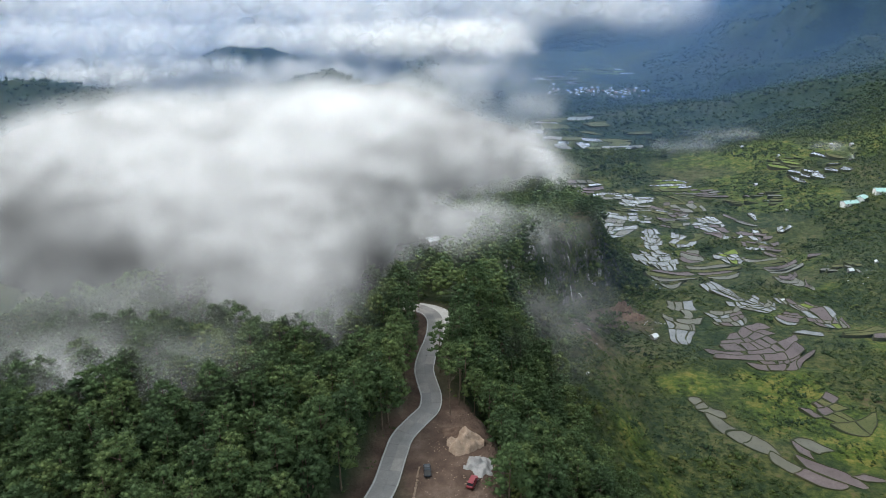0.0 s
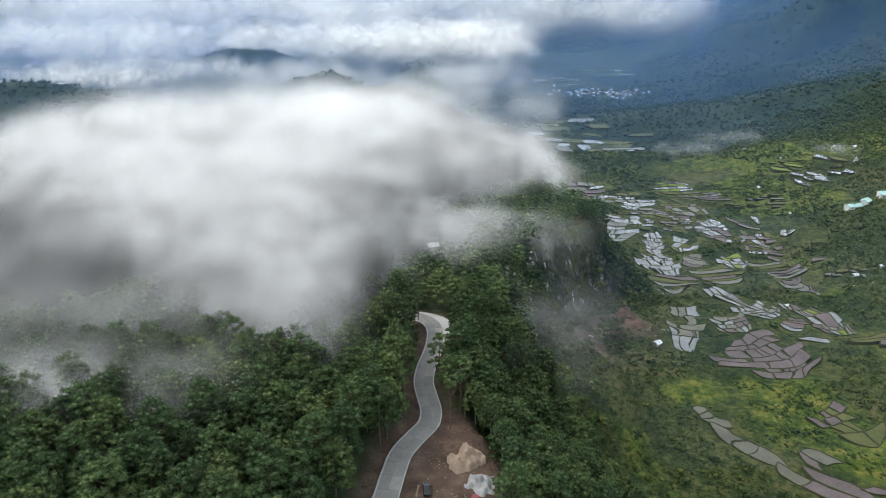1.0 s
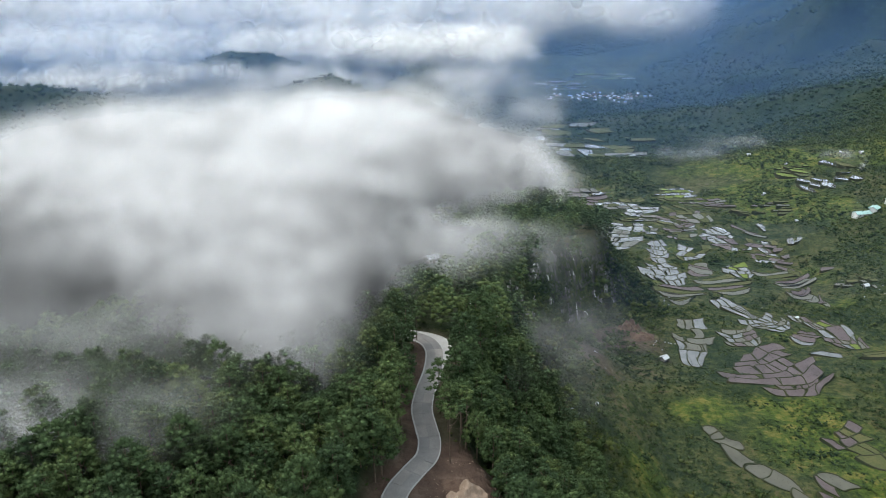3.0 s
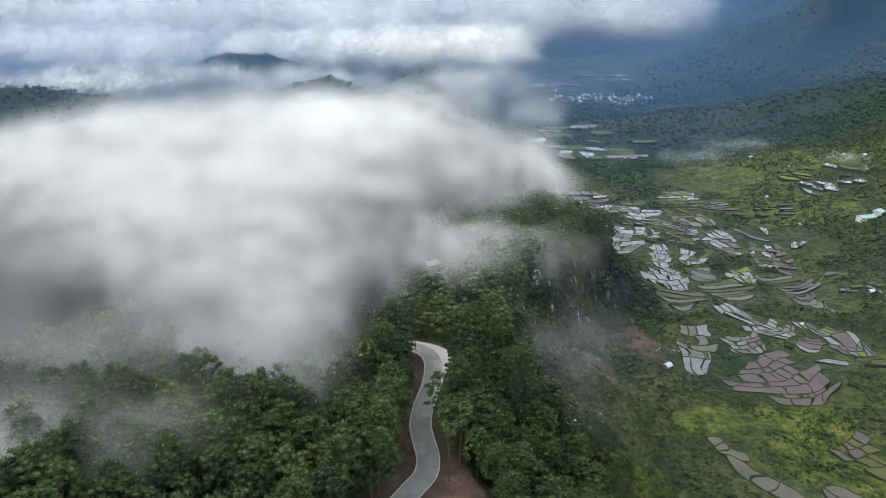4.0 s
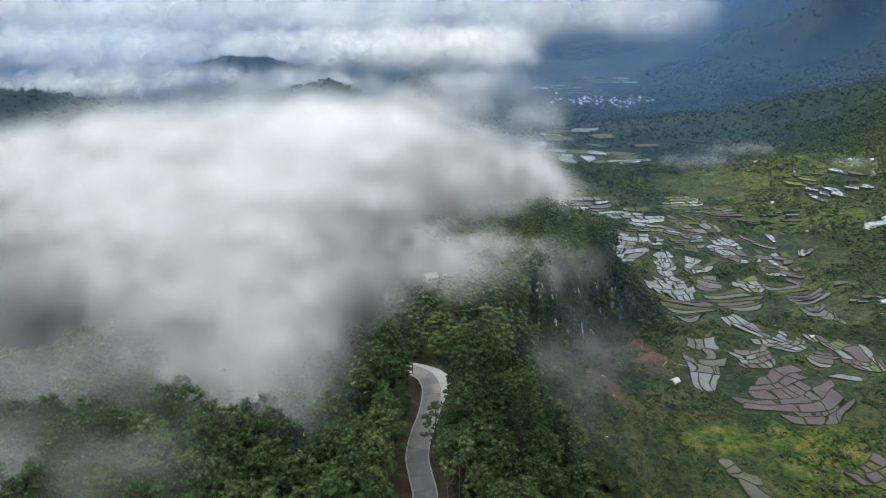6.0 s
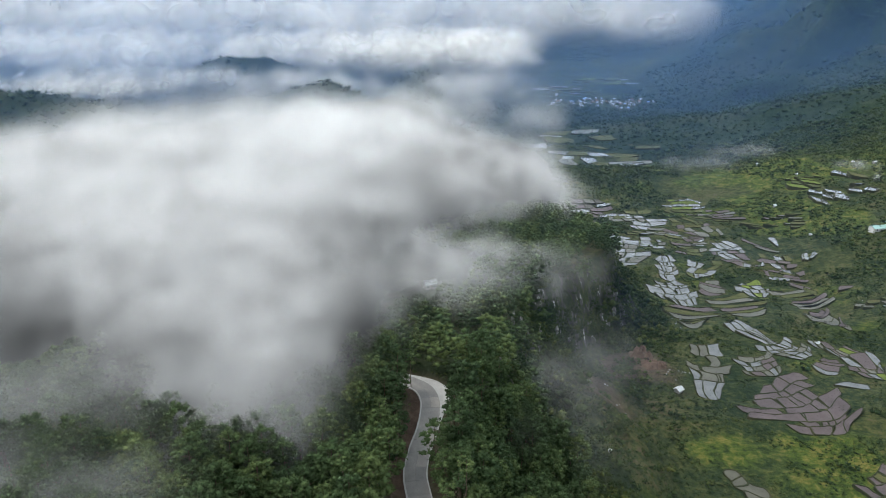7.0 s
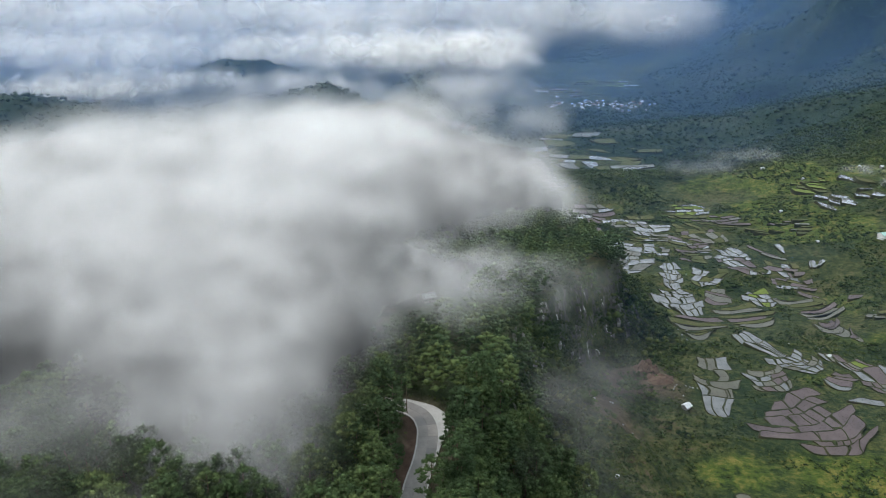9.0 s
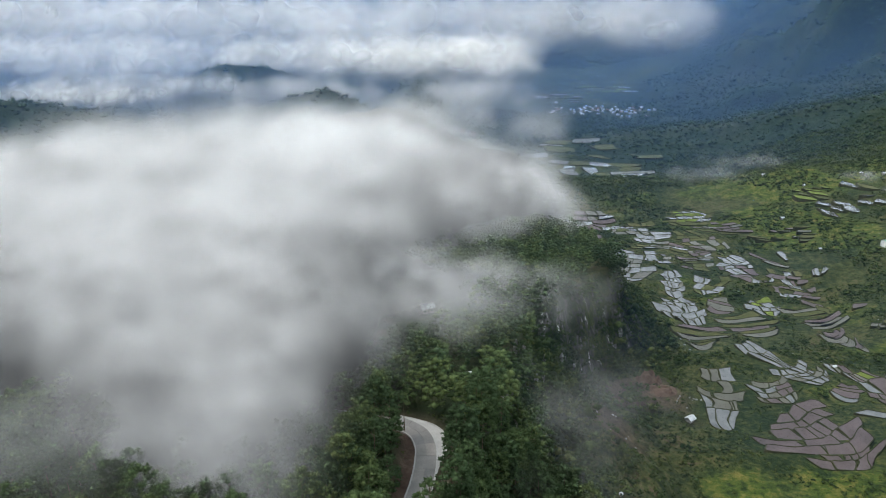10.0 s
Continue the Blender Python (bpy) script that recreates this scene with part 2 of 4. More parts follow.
def land_material():
    m, nt, p = material("land_cover")
    geo = nt.nodes.new("ShaderNodeNewGeometry")
    split = nt.nodes.new("ShaderNodeSeparateXYZ")
    link(nt, geo.outputs["True Normal"], split.inputs[0])
    n1, n2, n3 = noise_node(nt, 0.018, 5), noise_node(nt, 0.12, 5, 0.65), noise_node(nt, 1.2, 5, 0.7)
    n4 = noise_node(nt, 0.4, 4, 0.7)
    t = maths(nt, "ADD", maths(nt, "MULTIPLY", n1, 0.3), maths(nt, "ADD", maths(nt, "MULTIPLY", n2, 0.3), maths(nt, "MULTIPLY", n4, 0.4)))
    green = ramp(nt, t, [(0.36, (0.010, 0.018, 0.009)), (0.45, (0.020, 0.034, 0.013)), (0.505, (0.038, 0.050, 0.017)), (0.555, (0.072, 0.074, 0.025)), (0.62, (0.088, 0.066, 0.038))])
    soil = ramp(nt, n2, [(0.3, (0.045, 0.029, 0.022)), (0.55, (0.092, 0.062, 0.047)), (0.75, (0.17, 0.125, 0.098))])
    tall = nt.nodes.new("ShaderNodeMapping")
    tall.inputs["Scale"].default_value = (1.0, 1.0, 0.22)
    link(nt, geo.outputs["Position"], tall.inputs["Vector"])
    streak = noise_node(nt, 0.22, 4, 0.65, tall.outputs[0])
    rock = ramp(nt, streak, [(0.4, (0.03, 0.032, 0.028)), (0.56, (0.085, 0.08, 0.07)), (0.61, (0.13, 0.122, 0.11)), (0.65, (0.5, 0.48, 0.45))])
    lush = ramp(nt, maths(nt, "ADD", maths(nt, "MULTIPLY", n2, 0.5), maths(nt, "MULTIPLY", n4, 0.5)), [(0.38, (0.014, 0.028, 0.008)), (0.5, (0.058, 0.085, 0.014)), (0.6, (0.14, 0.128, 0.03)), (0.68, (0.20, 0.15, 0.05))])
    m1 = maths(nt, "MULTIPLY", attribute(nt, "meadow"), maths(nt, "ADD", n2, 0.5), clamp=True)
    colour = mix(nt, m1, green, lush)
    wild = maths(nt, "ADD", maths(nt, "MULTIPLY", noise_node(nt, 0.006, 5, 0.65), 0.65), maths(nt, "MULTIPLY", n2, 0.35))
    # wooded ground takes a dark tone close to the cloud-shaded far pines
    shade = ramp(nt, wild, [(0.36, (0.008, 0.017, 0.009)), (0.48, (0.018, 0.033, 0.014)), (0.60, (0.040, 0.050, 0.024)), (0.70, (0.09, 0.07, 0.048))])
    colour = mix(nt, attribute(nt, "wooded"), colour, shade)
    # the steep risers of old terraces are coloured a darker green
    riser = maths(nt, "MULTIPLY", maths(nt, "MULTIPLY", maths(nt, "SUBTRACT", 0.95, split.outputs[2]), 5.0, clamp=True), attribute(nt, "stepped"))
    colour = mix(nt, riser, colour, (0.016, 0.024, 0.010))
    s = maths(nt, "MULTIPLY", attribute(nt, "soil"), maths(nt, "ADD", n3, 0.55), clamp=True)
    colour = mix(nt, s, colour, soil)
    crag = maths(nt, "MULTIPLY", maths(nt, "SUBTRACT", 0.62, split.outputs[2]), 4.0, clamp=True)
    crag = maths(nt, "MULTIPLY", crag, maths(nt, "GREATER_THAN", n2, 0.5))
    where = nt.nodes.new("ShaderNodeSeparateXYZ")
    link(nt, geo.outputs["Position"], where.inputs[0])
    crag = maths(nt, "MULTIPLY", crag, maths(nt, "LESS_THAN", where.outputs[1], 900.0))
    colour = mix(nt, crag, colour, rock)
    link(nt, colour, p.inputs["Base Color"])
    p.inputs["Roughness"].default_value = 0.95
    p.inputs["Specular IOR Level"].default_value = 0.15
    bump(nt, p, maths(nt, "ADD", n4, maths(nt, "MULTIPLY", n3, 0.5)), 0.9, 1.2)
    return m


LAND = land_material()
CONCRETE = rough_material("road_concrete", [(0.3, (0.15, 0.145, 0.14)), (0.55, (0.225, 0.216, 0.208)), (0.75, (0.31, 0.298, 0.285))], 0.25, 3.0, 0.8, 0.01)


def slab_shades(m):
    """Each cast slab has weathered a little lighter or darker."""
    nt = m.node_tree
    base = nt.nodes["Principled BSDF"].inputs["Base Color"]
    was = base.links[0].from_socket
    tone = ramp(nt, nt.nodes.new("ShaderNodeObjectInfo").outputs["Random"], [(0.0, (0.84, 0.84, 0.85)), (0.7, (1.0, 0.99, 0.97)), (0.95, (1.22, 1.18, 1.12))])
    link(nt, mix(nt, 1.0, was, tone, "MULTIPLY"), base)


slab_shades(CONCRETE)


PALE_CONCRETE = rough_material("pale_concrete", [(0.3, (0.27, 0.262, 0.25)), (0.55, (0.37, 0.36, 0.34)), (0.75, (0.47, 0.46, 0.44))], 0.4, 4.0, 0.85, 0.01)
GRAVEL = rough_material("road_gravel", [(0.3, (0.12, 0.10, 0.085)), (0.7, (0.26, 0.23, 0.20))], 0.8, 6.0)
BANK = rough_material("paddy_bank", [(0.3, (0.018, 0.024, 0.012)), (0.5, (0.038, 0.044, 0.02)), (0.65, (0.07, 0.062, 0.036)), (0.8, (0.11, 0.085, 0.06))], 0.12, 1.5, 0.95, 0.08)
MUD = rough_material("paddy_mud", [(0.3, (0.052, 0.039, 0.039)), (0.55, (0.096, 0.074, 0.073)), (0.75, (0.15, 0.12, 0.116))], 0.10, 1.2, 0.55, 0.05)
SEEDLING = rough_material("rice_seedlings", [(0.3, (0.075, 0.105, 0.02)), (0.6, (0.13, 0.165, 0.03)), (0.8, (0.17, 0.20, 0.042))], 0.2, 3.0)
STUBBLE = rough_material("field_stubble", [(0.3, (0.034, 0.048, 0.016)), (0.5, (0.07, 0.076, 0.026)), (0.7, (0.125, 0.108, 0.043))], 0.08, 1.6)
SAND = rough_material("pale_earth", [(0.3, (0.14, 0.098, 0.07)), (0.52, (0.24, 0.178, 0.132)), (0.72, (0.37, 0.30, 0.235))], 0.5, 3.0)
REDSOIL = rough_material("red_soil", [(0.3, (0.055, 0.035, 0.026)), (0.55, (0.11, 0.073, 0.053)), (0.75, (0.19, 0.135, 0.098))], 0.3, 2.5)
GREY_GRAVEL = rough_material("grey_gravel", [(0.3, (0.17, 0.165, 0.16)), (0.6, (0.29, 0.285, 0.28)), (0.8, (0.42, 0.41, 0.40))], 0.8, 6.0)
LIMESTONE = rough_material("limestone", [(0.35, (0.07, 0.068, 0.06)), (0.52, (0.22, 0.21, 0.195)), (0.65, (0.50, 0.49, 0.46))], 0.5, 1.6, 0.9, 0.1)
WHITE_WALL = rough_material("white_plaster", [(0.3, (0.55, 0.54, 0.51)), (0.7, (0.76, 0.75, 0.72))], 0.4, 3.0, 0.85, 0.005)
GREY_WALL = rough_material("grey_boards", [(0.3, (0.22, 0.20, 0.18)), (0.7, (0.38, 0.36, 0.33))], 0.5, 4.0, 0.85, 0.01)
DARK_WOOD = rough_material("dark_wood", [(0.3, (0.05, 0.035, 0.025)), (0.7, (0.12, 0.085, 0.06))], 1.0, 8.0, 0.8, 0.01)


def sheet_metal(name, a, b, roughness=0.45):
    m = rough_material(name, [(0.3, a), (0.7, b)], 0.3, 2.5, roughness, 0.01)
    m.node_tree.nodes["Principled BSDF"].inputs["Metallic"].default_value = 0.1
    return m


TURQUOISE = sheet_metal("turquoise_sheet", (0.26, 0.44, 0.41), (0.40, 0.56, 0.52))
WHITE_SHEET = sheet_metal("white_sheet", (0.42, 0.44, 0.46), (0.60, 0.61, 0.62))
GREY_SHEET = sheet_metal("grey_sheet", (0.34, 0.36, 0.38), (0.50, 0.52, 0.54))
BLUE_SHEET = sheet_metal("blue_sheet", (0.22, 0.34, 0.52), (0.34, 0.46, 0.62))
RUST = sheet_metal("rusty_sheet", (0.22, 0.11, 0.07), (0.34, 0.19, 0.13), 0.7)


def plain(name, colour, roughness, metal=0.0):
    m, nt, p = material(name)
    link(nt, ramp(nt, noise_node(nt, 3.0), [(0.2, tuple(0.8 * c for c in colour)), (0.8, colour)]), p.inputs["Base Color"])
    p.inputs["Roughness"].default_value, p.inputs["Metallic"].default_value = roughness, metal
    return m


GLASS = plain("dark_glass", (0.02, 0.025, 0.03), 0.08)
TYRE = plain("tyre_rubber", (0.02, 0.02, 0.02), 0.8)
BLACK_PAINT = plain("black_paint", (0.02, 0.022, 0.026), 0.25)
RED_PAINT = plain("red_paint", (0.20, 0.022, 0.028), 0.35)


def water_material(name, deep, shallow):
    """Still shallow water over mud: dark bed, strong sky reflection, faint ripples and scum."""
    m, nt, p = material(name)
    broad = noise_node(nt, 0.15, 4)
    link(nt, ramp(nt, broad, [(0.3, deep), (0.7, shallow)]), p.inputs["Base Color"])
    p.inputs["Roughness"].default_value = 0.12
    p.inputs["IOR"].default_value = 1.33
    p.inputs["Coat Weight"].default_value = 0.5
    p.inputs["Coat Roughness"].default_value = 0.05
    bump(nt, p, noise_node(nt, 1.5, 3), 0.06, 0.05)
    return m


WATER = water_material("paddy_water", (0.08, 0.084, 0.083), (0.14, 0.143, 0.14))
SILT = water_material("silty_water", (0.06, 0.058, 0.04), (0.10, 0.094, 0.068))
SILT.node_tree.nodes["Principled BSDF"].inputs["Coat Weight"].default_value = 0.0
SILT.node_tree.nodes["Principled BSDF"].inputs["Roughness"].default_value = 0.3


def mist_material(name, colour, grain, low, high, rimmed=True):
    """Thin veils of droplets that scatter alike at every angle: each fades towards its rim and is torn by drifting gaps."""
    m, nt, p = material(name)
    nt.nodes.remove(p)
    torn = nt.nodes.new("ShaderNodeMapRange")
    torn.interpolation_type = "SMOOTHSTEP"
    link(nt, noise_node(nt, grain, 3, 0.55), torn.inputs["Value"])
    torn.inputs["From Min"].default_value, torn.inputs["From Max"].default_value = low, high
    alpha = maths(nt, "MULTIPLY", torn.outputs[0], attribute(nt, "dense"), clamp=True)
    if rimmed:
        uv = nt.nodes.new("ShaderNodeUVMap")
        length = nt.nodes.new("ShaderNodeVectorMath")
        length.operation = "LENGTH"
        link(nt, uv.outputs[0], length.inputs[0])
        fall = nt.nodes.new("ShaderNodeMapRange")
        fall.interpolation_type = "SMOOTHERSTEP"
        link(nt, length.outputs["Value"], fall.inputs["Value"])
        fall.inputs["From Min"].default_value, fall.inputs["From Max"].default_value = 0.0, 0.96
        fall.inputs["To Min"].default_value, fall.inputs["To Max"].default_value = 1.0, 0.0
        alpha = maths(nt, "MULTIPLY", alpha, fall.outputs[0])
    dif, tra, cle = (nt.nodes.new("ShaderNodeBsdf" + k) for k in ("Diffuse", "Translucent", "Transparent"))
    up = nt.nodes.new("ShaderNodeCombineXYZ")
    up.inputs[2].default_value = 1.0
    for b in (dif, tra):
        b.inputs[0].default_value = (*colour, 1)
        link(nt, up.outputs[0], b.inputs["Normal"])
    both, out = nt.nodes.new("ShaderNodeMixShader"), nt.nodes.new("ShaderNodeMixShader")
    both.inputs[0].default_value = 0.4
    link(nt, dif.outputs[0], both.inputs[1])
    link(nt, tra.outputs[0], both.inputs[2])
    link(nt, alpha, out.inputs[0])
    link(nt, cle.outputs[0], out.inputs[1])
    link(nt, both.outputs[0], out.inputs[2])
    link(nt, out.outputs[0], nt.nodes["Material Output"].inputs[0])
    return m


CLOUD = mist_material("cloud_droplets", (0.955, 0.955, 0.95), 0.02, -0.35, 0.6)
# blue tint of the sheets that imitate distant haze
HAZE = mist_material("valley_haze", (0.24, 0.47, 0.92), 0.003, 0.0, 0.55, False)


# ---- mesh helpers ----
def mesh_from(name, verts, faces, mat, smooth=True, uv=None, floats=None):
    me = bpy.data.meshes.new(name)
    verts, faces = np.asarray(verts, np.float32), np.asarray(faces, np.int32)
    k = faces.shape[1]
    me.vertices.add(len(verts))
    me.vertices.foreach_set("co", verts.ravel())
    me.loops.add(faces.size)
    me.loops.foreach_set("vertex_index", faces.ravel())
    me.polygons.add(len(faces))
    me.polygons.foreach_set("loop_start", np.arange(0, faces.size, k, dtype=np.int32))
    me.polygons.foreach_set("use_smooth", np.full(len(faces), smooth))
    if uv is not None:
        me.uv_layers.new(name="UVMap").data.foreach_set("uv", np.asarray(uv, np.float32)[faces.ravel()].ravel())
    for key, values in (floats or {}).items():
        me.attributes.new(key, "FLOAT", "POINT").data.foreach_set("value", np.asarray(values, np.float32))
    me.update(calc_edges=True)
    me.materials.append(mat)
    return me


def part(name, me, parent, label=""):
    ob = new(name, me)
    ob.parent = parent
    return tagged(ob, label)


def empty(name, m=None):
    ob = new(name)
    ob.empty_display_size = 0.5
    if m is not None:
        ob.matrix_world = m
    return ob


# ---- the land ----
def graded(lo, dense_lo, dense_hi, hi, step, growth):
    out = list(np.arange(dense_lo, dense_hi + step, step))
    s = step
    while out[-1] < hi:
        s *= growth
        out.append(out[-1] + s)
    s = step
    while out[0] > lo:
        s *= growth
        out.insert(0, out[0] - s)
    return np.array(out)


GX = graded(-5200, -170, 400, 5200, 2.9, 1.035)
GY = graded(-3500, 70, 660, 6500, 2.9, 1.02)


def soil_amount(x, y):
    d, side = road_distance(x, y)
    s = smooth_step(9.5, 5, d) * np.where(side < 0, 1.0, 0.45)
    s = np.maximum(s, smooth_step(1.35, 0.95, np.hypot((x - 2.5) / 11, (y - 132) / 24)))
    slip = np.exp(-(((x - 92) / 24) ** 2 + ((y - 335) / 26) ** 2)) + 0.8 * np.exp(-(((x - 68) / 16) ** 2 + ((y - 282) / 18) ** 2))
    s = np.maximum(s, 0.65 * smooth_step(0.3, 0.75, slip + 0.25 * fractal(x, y, 14, 3, 81)))
    return s


def wooded_amount(x, y):
    far = smooth_step(760, 980, y) * smooth_step(-0.5, 0.1, fractal(x, y, 150, 3, 65) + 0.03 * (land(x, y) - np.interp(y, [840, 1560], [84, 46])))
    return np.maximum(far, 0.8 * smooth_step(40, 10, x - 30) * (y > 60))


def meadow_amount(x, y):
    m = np.exp(-(((x - 72) / 12) ** 2 + ((y - 214) / 22) ** 2)) + np.exp(-(((x - 122) / 46) ** 2 + ((y - 264) / 17) ** 2)) + np.exp(-(((x - 165) / 30) ** 2 + ((y - 225) / 26) ** 2))
    m = m + np.exp(-(((x - 225) / 26) ** 2 + ((y - 300) / 40) ** 2)) + 0.9 * np.exp(-(((x - 330) / 70) ** 2 + ((y - 735) / 50) ** 2)) + 0.8 * np.exp(-(((x - 330) / 50) ** 2 + ((y - 575) / 30) ** 2)) + 0.8 * np.exp(-(((x - 430) / 70) ** 2 + ((y - 700) / 45) ** 2)) + 0.7 * np.exp(-(((x - 280) / 60) ** 2 + ((y - 640) / 40) ** 2)) + 0.7 * np.exp(-(((x - 225) / 40) ** 2 + ((y - 450) / 40) ** 2))
    return smooth_step(0.25, 0.8, m + 0.45 * fractal(x, y, 26, 4, 83)) * smooth_step(20, 60, x)


def build_land():
    x, y = np.meshgrid(GX, GY)
    z = ground(x, y)
    nx, ny = len(GX), len(GY)
    i = np.arange(nx * ny).reshape(ny, nx)
    faces = np.stack([i[:-1, :-1], i[:-1, 1:], i[1:, 1:], i[1:, :-1]], -1).reshape(-1, 4)
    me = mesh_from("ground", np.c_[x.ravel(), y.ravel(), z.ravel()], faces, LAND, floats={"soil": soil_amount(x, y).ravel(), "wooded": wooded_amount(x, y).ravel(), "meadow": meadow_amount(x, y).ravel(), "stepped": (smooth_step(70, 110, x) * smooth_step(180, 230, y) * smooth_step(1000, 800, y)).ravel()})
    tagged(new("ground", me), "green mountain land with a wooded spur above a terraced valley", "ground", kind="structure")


build_land()


# ---- trees ----
rng = np.random.default_rng(7)


def ico(level):
    bm = bmesh.new()
    bmesh.ops.create_icosphere(bm, subdivisions=level, radius=1)
    v = np.array([p.co[:] for p in bm.verts])
    f = np.array([[w.index for w in q.verts] for q in bm.faces])
    bm.free()
    return v, f


OCTA = (np.array([(1, 0, 0), (-1, 0, 0), (0, 1, 0), (0, -1, 0), (0, 0, 1), (0, 0, -1)], float), np.array([(0, 2, 4), (2, 1, 4), (1, 3, 4), (3, 0, 4), (2, 0, 5), (1, 2, 5), (3, 1, 5), (0, 3, 5)]))
ICO = {0: OCTA, 1: ico(1), 2: ico(2)}


def clumps(places, sizes, level, jitter, flat=0.75, tufts=0):
    """Ragged clumps of leaves at the given places: a small uneven core with sprays of leaf standing out of it all round."""
    bv, bf = ICO[level]
    vs, fs, n = [], [], 0
    core = 0.78 if tufts else 1.0
    for p, s in zip(places, sizes):
        v = bv * (core + jitter * rng.uniform(-1, 1, (len(bv), 1)))
        v = v * np.array([1, 1, flat]) * s
        a = rng.uniform(0, 6.283)
        c, si = math.cos(a), math.sin(a)
        v = v @ np.array([[c, si, 0], [-si, c, 0], [0, 0, 1]])
        vs.append(v + p)
        fs.append(bf + n)
        n += len(v)
        if tufts:
            w = rng.normal(size=(tufts, 3))
            w[:, 2] = np.abs(w[:, 2]) * 0.9 - 0.25
            w /= np.linalg.norm(w, axis=1)[:, None]
            side = np.cross(w, rng.normal(size=(tufts, 3)))
            side /= np.linalg.norm(side, axis=1)[:, None]
            root = p + w * s * np.array([1, 1, flat]) * rng.uniform(0.45, 0.85, (tufts, 1))
            tip = root + (w * rng.uniform(0.22, 0.6, (tufts, 1)) + np.array([0, 0, 0.08])) * s
            wide = side * s * rng.uniform(0.08, 0.2, (tufts, 1))
            vs.append(np.stack([root - wide, root + wide, tip], 1).reshape(-1, 3))
            fs.append(n + np.arange(tufts * 3).reshape(-1, 3))
            n += tufts * 3
    return np.concatenate(vs), np.concatenate(fs)


def pine_crown(height, radius, count, level, tufts, low=0.42):
    """Clumps set round the top of a trunk, wider in the middle, open underneath."""
    places, sizes = [], []
    for k in range(count):
        u = (k + 0.5) / count
        h = low + (0.98 - low) * u ** 0.8
        r = radius * math.sqrt(max(0.02, 1 - ((h - 0.55) / 0.47) ** 2 if low < 0.5 else 1 - ((h - 0.86) / 0.2) ** 2)) * rng.uniform(0.55, 1.0) if u < 0.93 else 0.15 * radius
        a = k * 2.39996 + rng.uniform(-0.4, 0.4)
        places.append((r * math.cos(a), r * math.sin(a), h * height + rng.uniform(-0.7, 0.7)))
        sizes.append(radius * rng.uniform(0.17, 0.34) * (1.15 - 0.3 * u) * (50 / count) ** 0.4)
    return clumps(np.array(places), sizes, level, 0.34, 0.66, tufts)


def trunk_mesh(height, radius):
    """A tapered, slightly bent trunk with a few limbs."""
    vs, fs, n = [], [], 0

    def limb(points, radii, sides):
        nonlocal n
        for q, r in zip(points, radii):
            for s in range(sides):
                b = 2 * math.pi * s / sides
                vs.append((q[0] + r * math.cos(b), q[1] + r * math.sin(b), q[2]))
        for k in range(len(points) - 1):
            for s in range(sides):
                fs.append((n + k * sides + s, n + k * sides + (s + 1) % sides, n + (k + 1) * sides + (s + 1) % sides, n + (k + 1) * sides + s))
        n += len(points) * sides

    bend = rng.uniform(-0.25, 0.25, 2)
    limb([(bend[0] * math.sin(3 * u), bend[1] * math.sin(2 * u), -1.5 + u * (height * 0.95 + 1.5)) for u in np.linspace(0, 1, 6)], np.linspace(radius, radius * 0.25, 6), 7)
    for k in range(6):
        h, b, l = height * rng.uniform(0.4, 0.85), rng.uniform(0, 6.28), height * rng.uniform(0.1, 0.17)
        limb([(0, 0, h), (0.6 * l * math.cos(b), 0.6 * l * math.sin(b), h + 0.2 * l), (l * math.cos(b), l * math.sin(b), h + 0.5 * l)], (radius * 0.35, radius * 0.25, radius * 0.1), 4)
    return np.array(vs), np.array(fs)


PINES, SPARSE = [], []
for k in range(7):
    hgt, rad = rng.uniform(14, 18), rng.uniform(3.3, 4.5)
    PINES.append((hgt, pine_crown(hgt, rad, 54, 0, 30), trunk_mesh(hgt, 0.24)))
    SPARSE.append(pine_crown(hgt, rad, 13, 0, 8))


def scatter(x0, x1, y0, y1, gap):
    """Uneven plan places, about gap apart."""
    nx, ny = int((x1 - x0) / gap), int((y1 - y0) / gap)
    i, j = np.meshgrid(np.arange(nx), np.arange(ny))
    x = x0 + (i + 0.5 * (j % 2) + rng.uniform(-0.42, 0.42, i.shape) + 0.5) * gap
    y = y0 + (j + rng.uniform(-0.42, 0.42, i.shape) + 0.5) * gap
    return x.ravel(), y.ravel()


def joined(name, mat, label, x, y, z, shapes, scale):
    """Many plants as one mesh."""
    vs, fs, tint, n = [], [], [], 0
    pick, turn = rng.integers(0, len(shapes), len(x)), rng.uniform(0, 6.283, len(x))
    for px, py, pz, k, a, s in zip(x, y, z, pick, turn, scale):
        v, f = shapes[k]
        c, si = math.cos(a), math.sin(a)
        w = (v * s) @ np.array([[c, si, 0], [-si, c, 0], [0, 0, 1]]) + (px, py, pz)
        vs.append(w)
        fs.append(f + n)
        tint.append(np.full(len(v), rng.uniform()))
        n += len(v)
    me = mesh_from(name, np.concatenate(vs), np.concatenate(fs), mat, floats={"tint": np.concatenate(tint)})
    return tagged(new(name, me), label, name.replace("_", " "), kind="stuff")


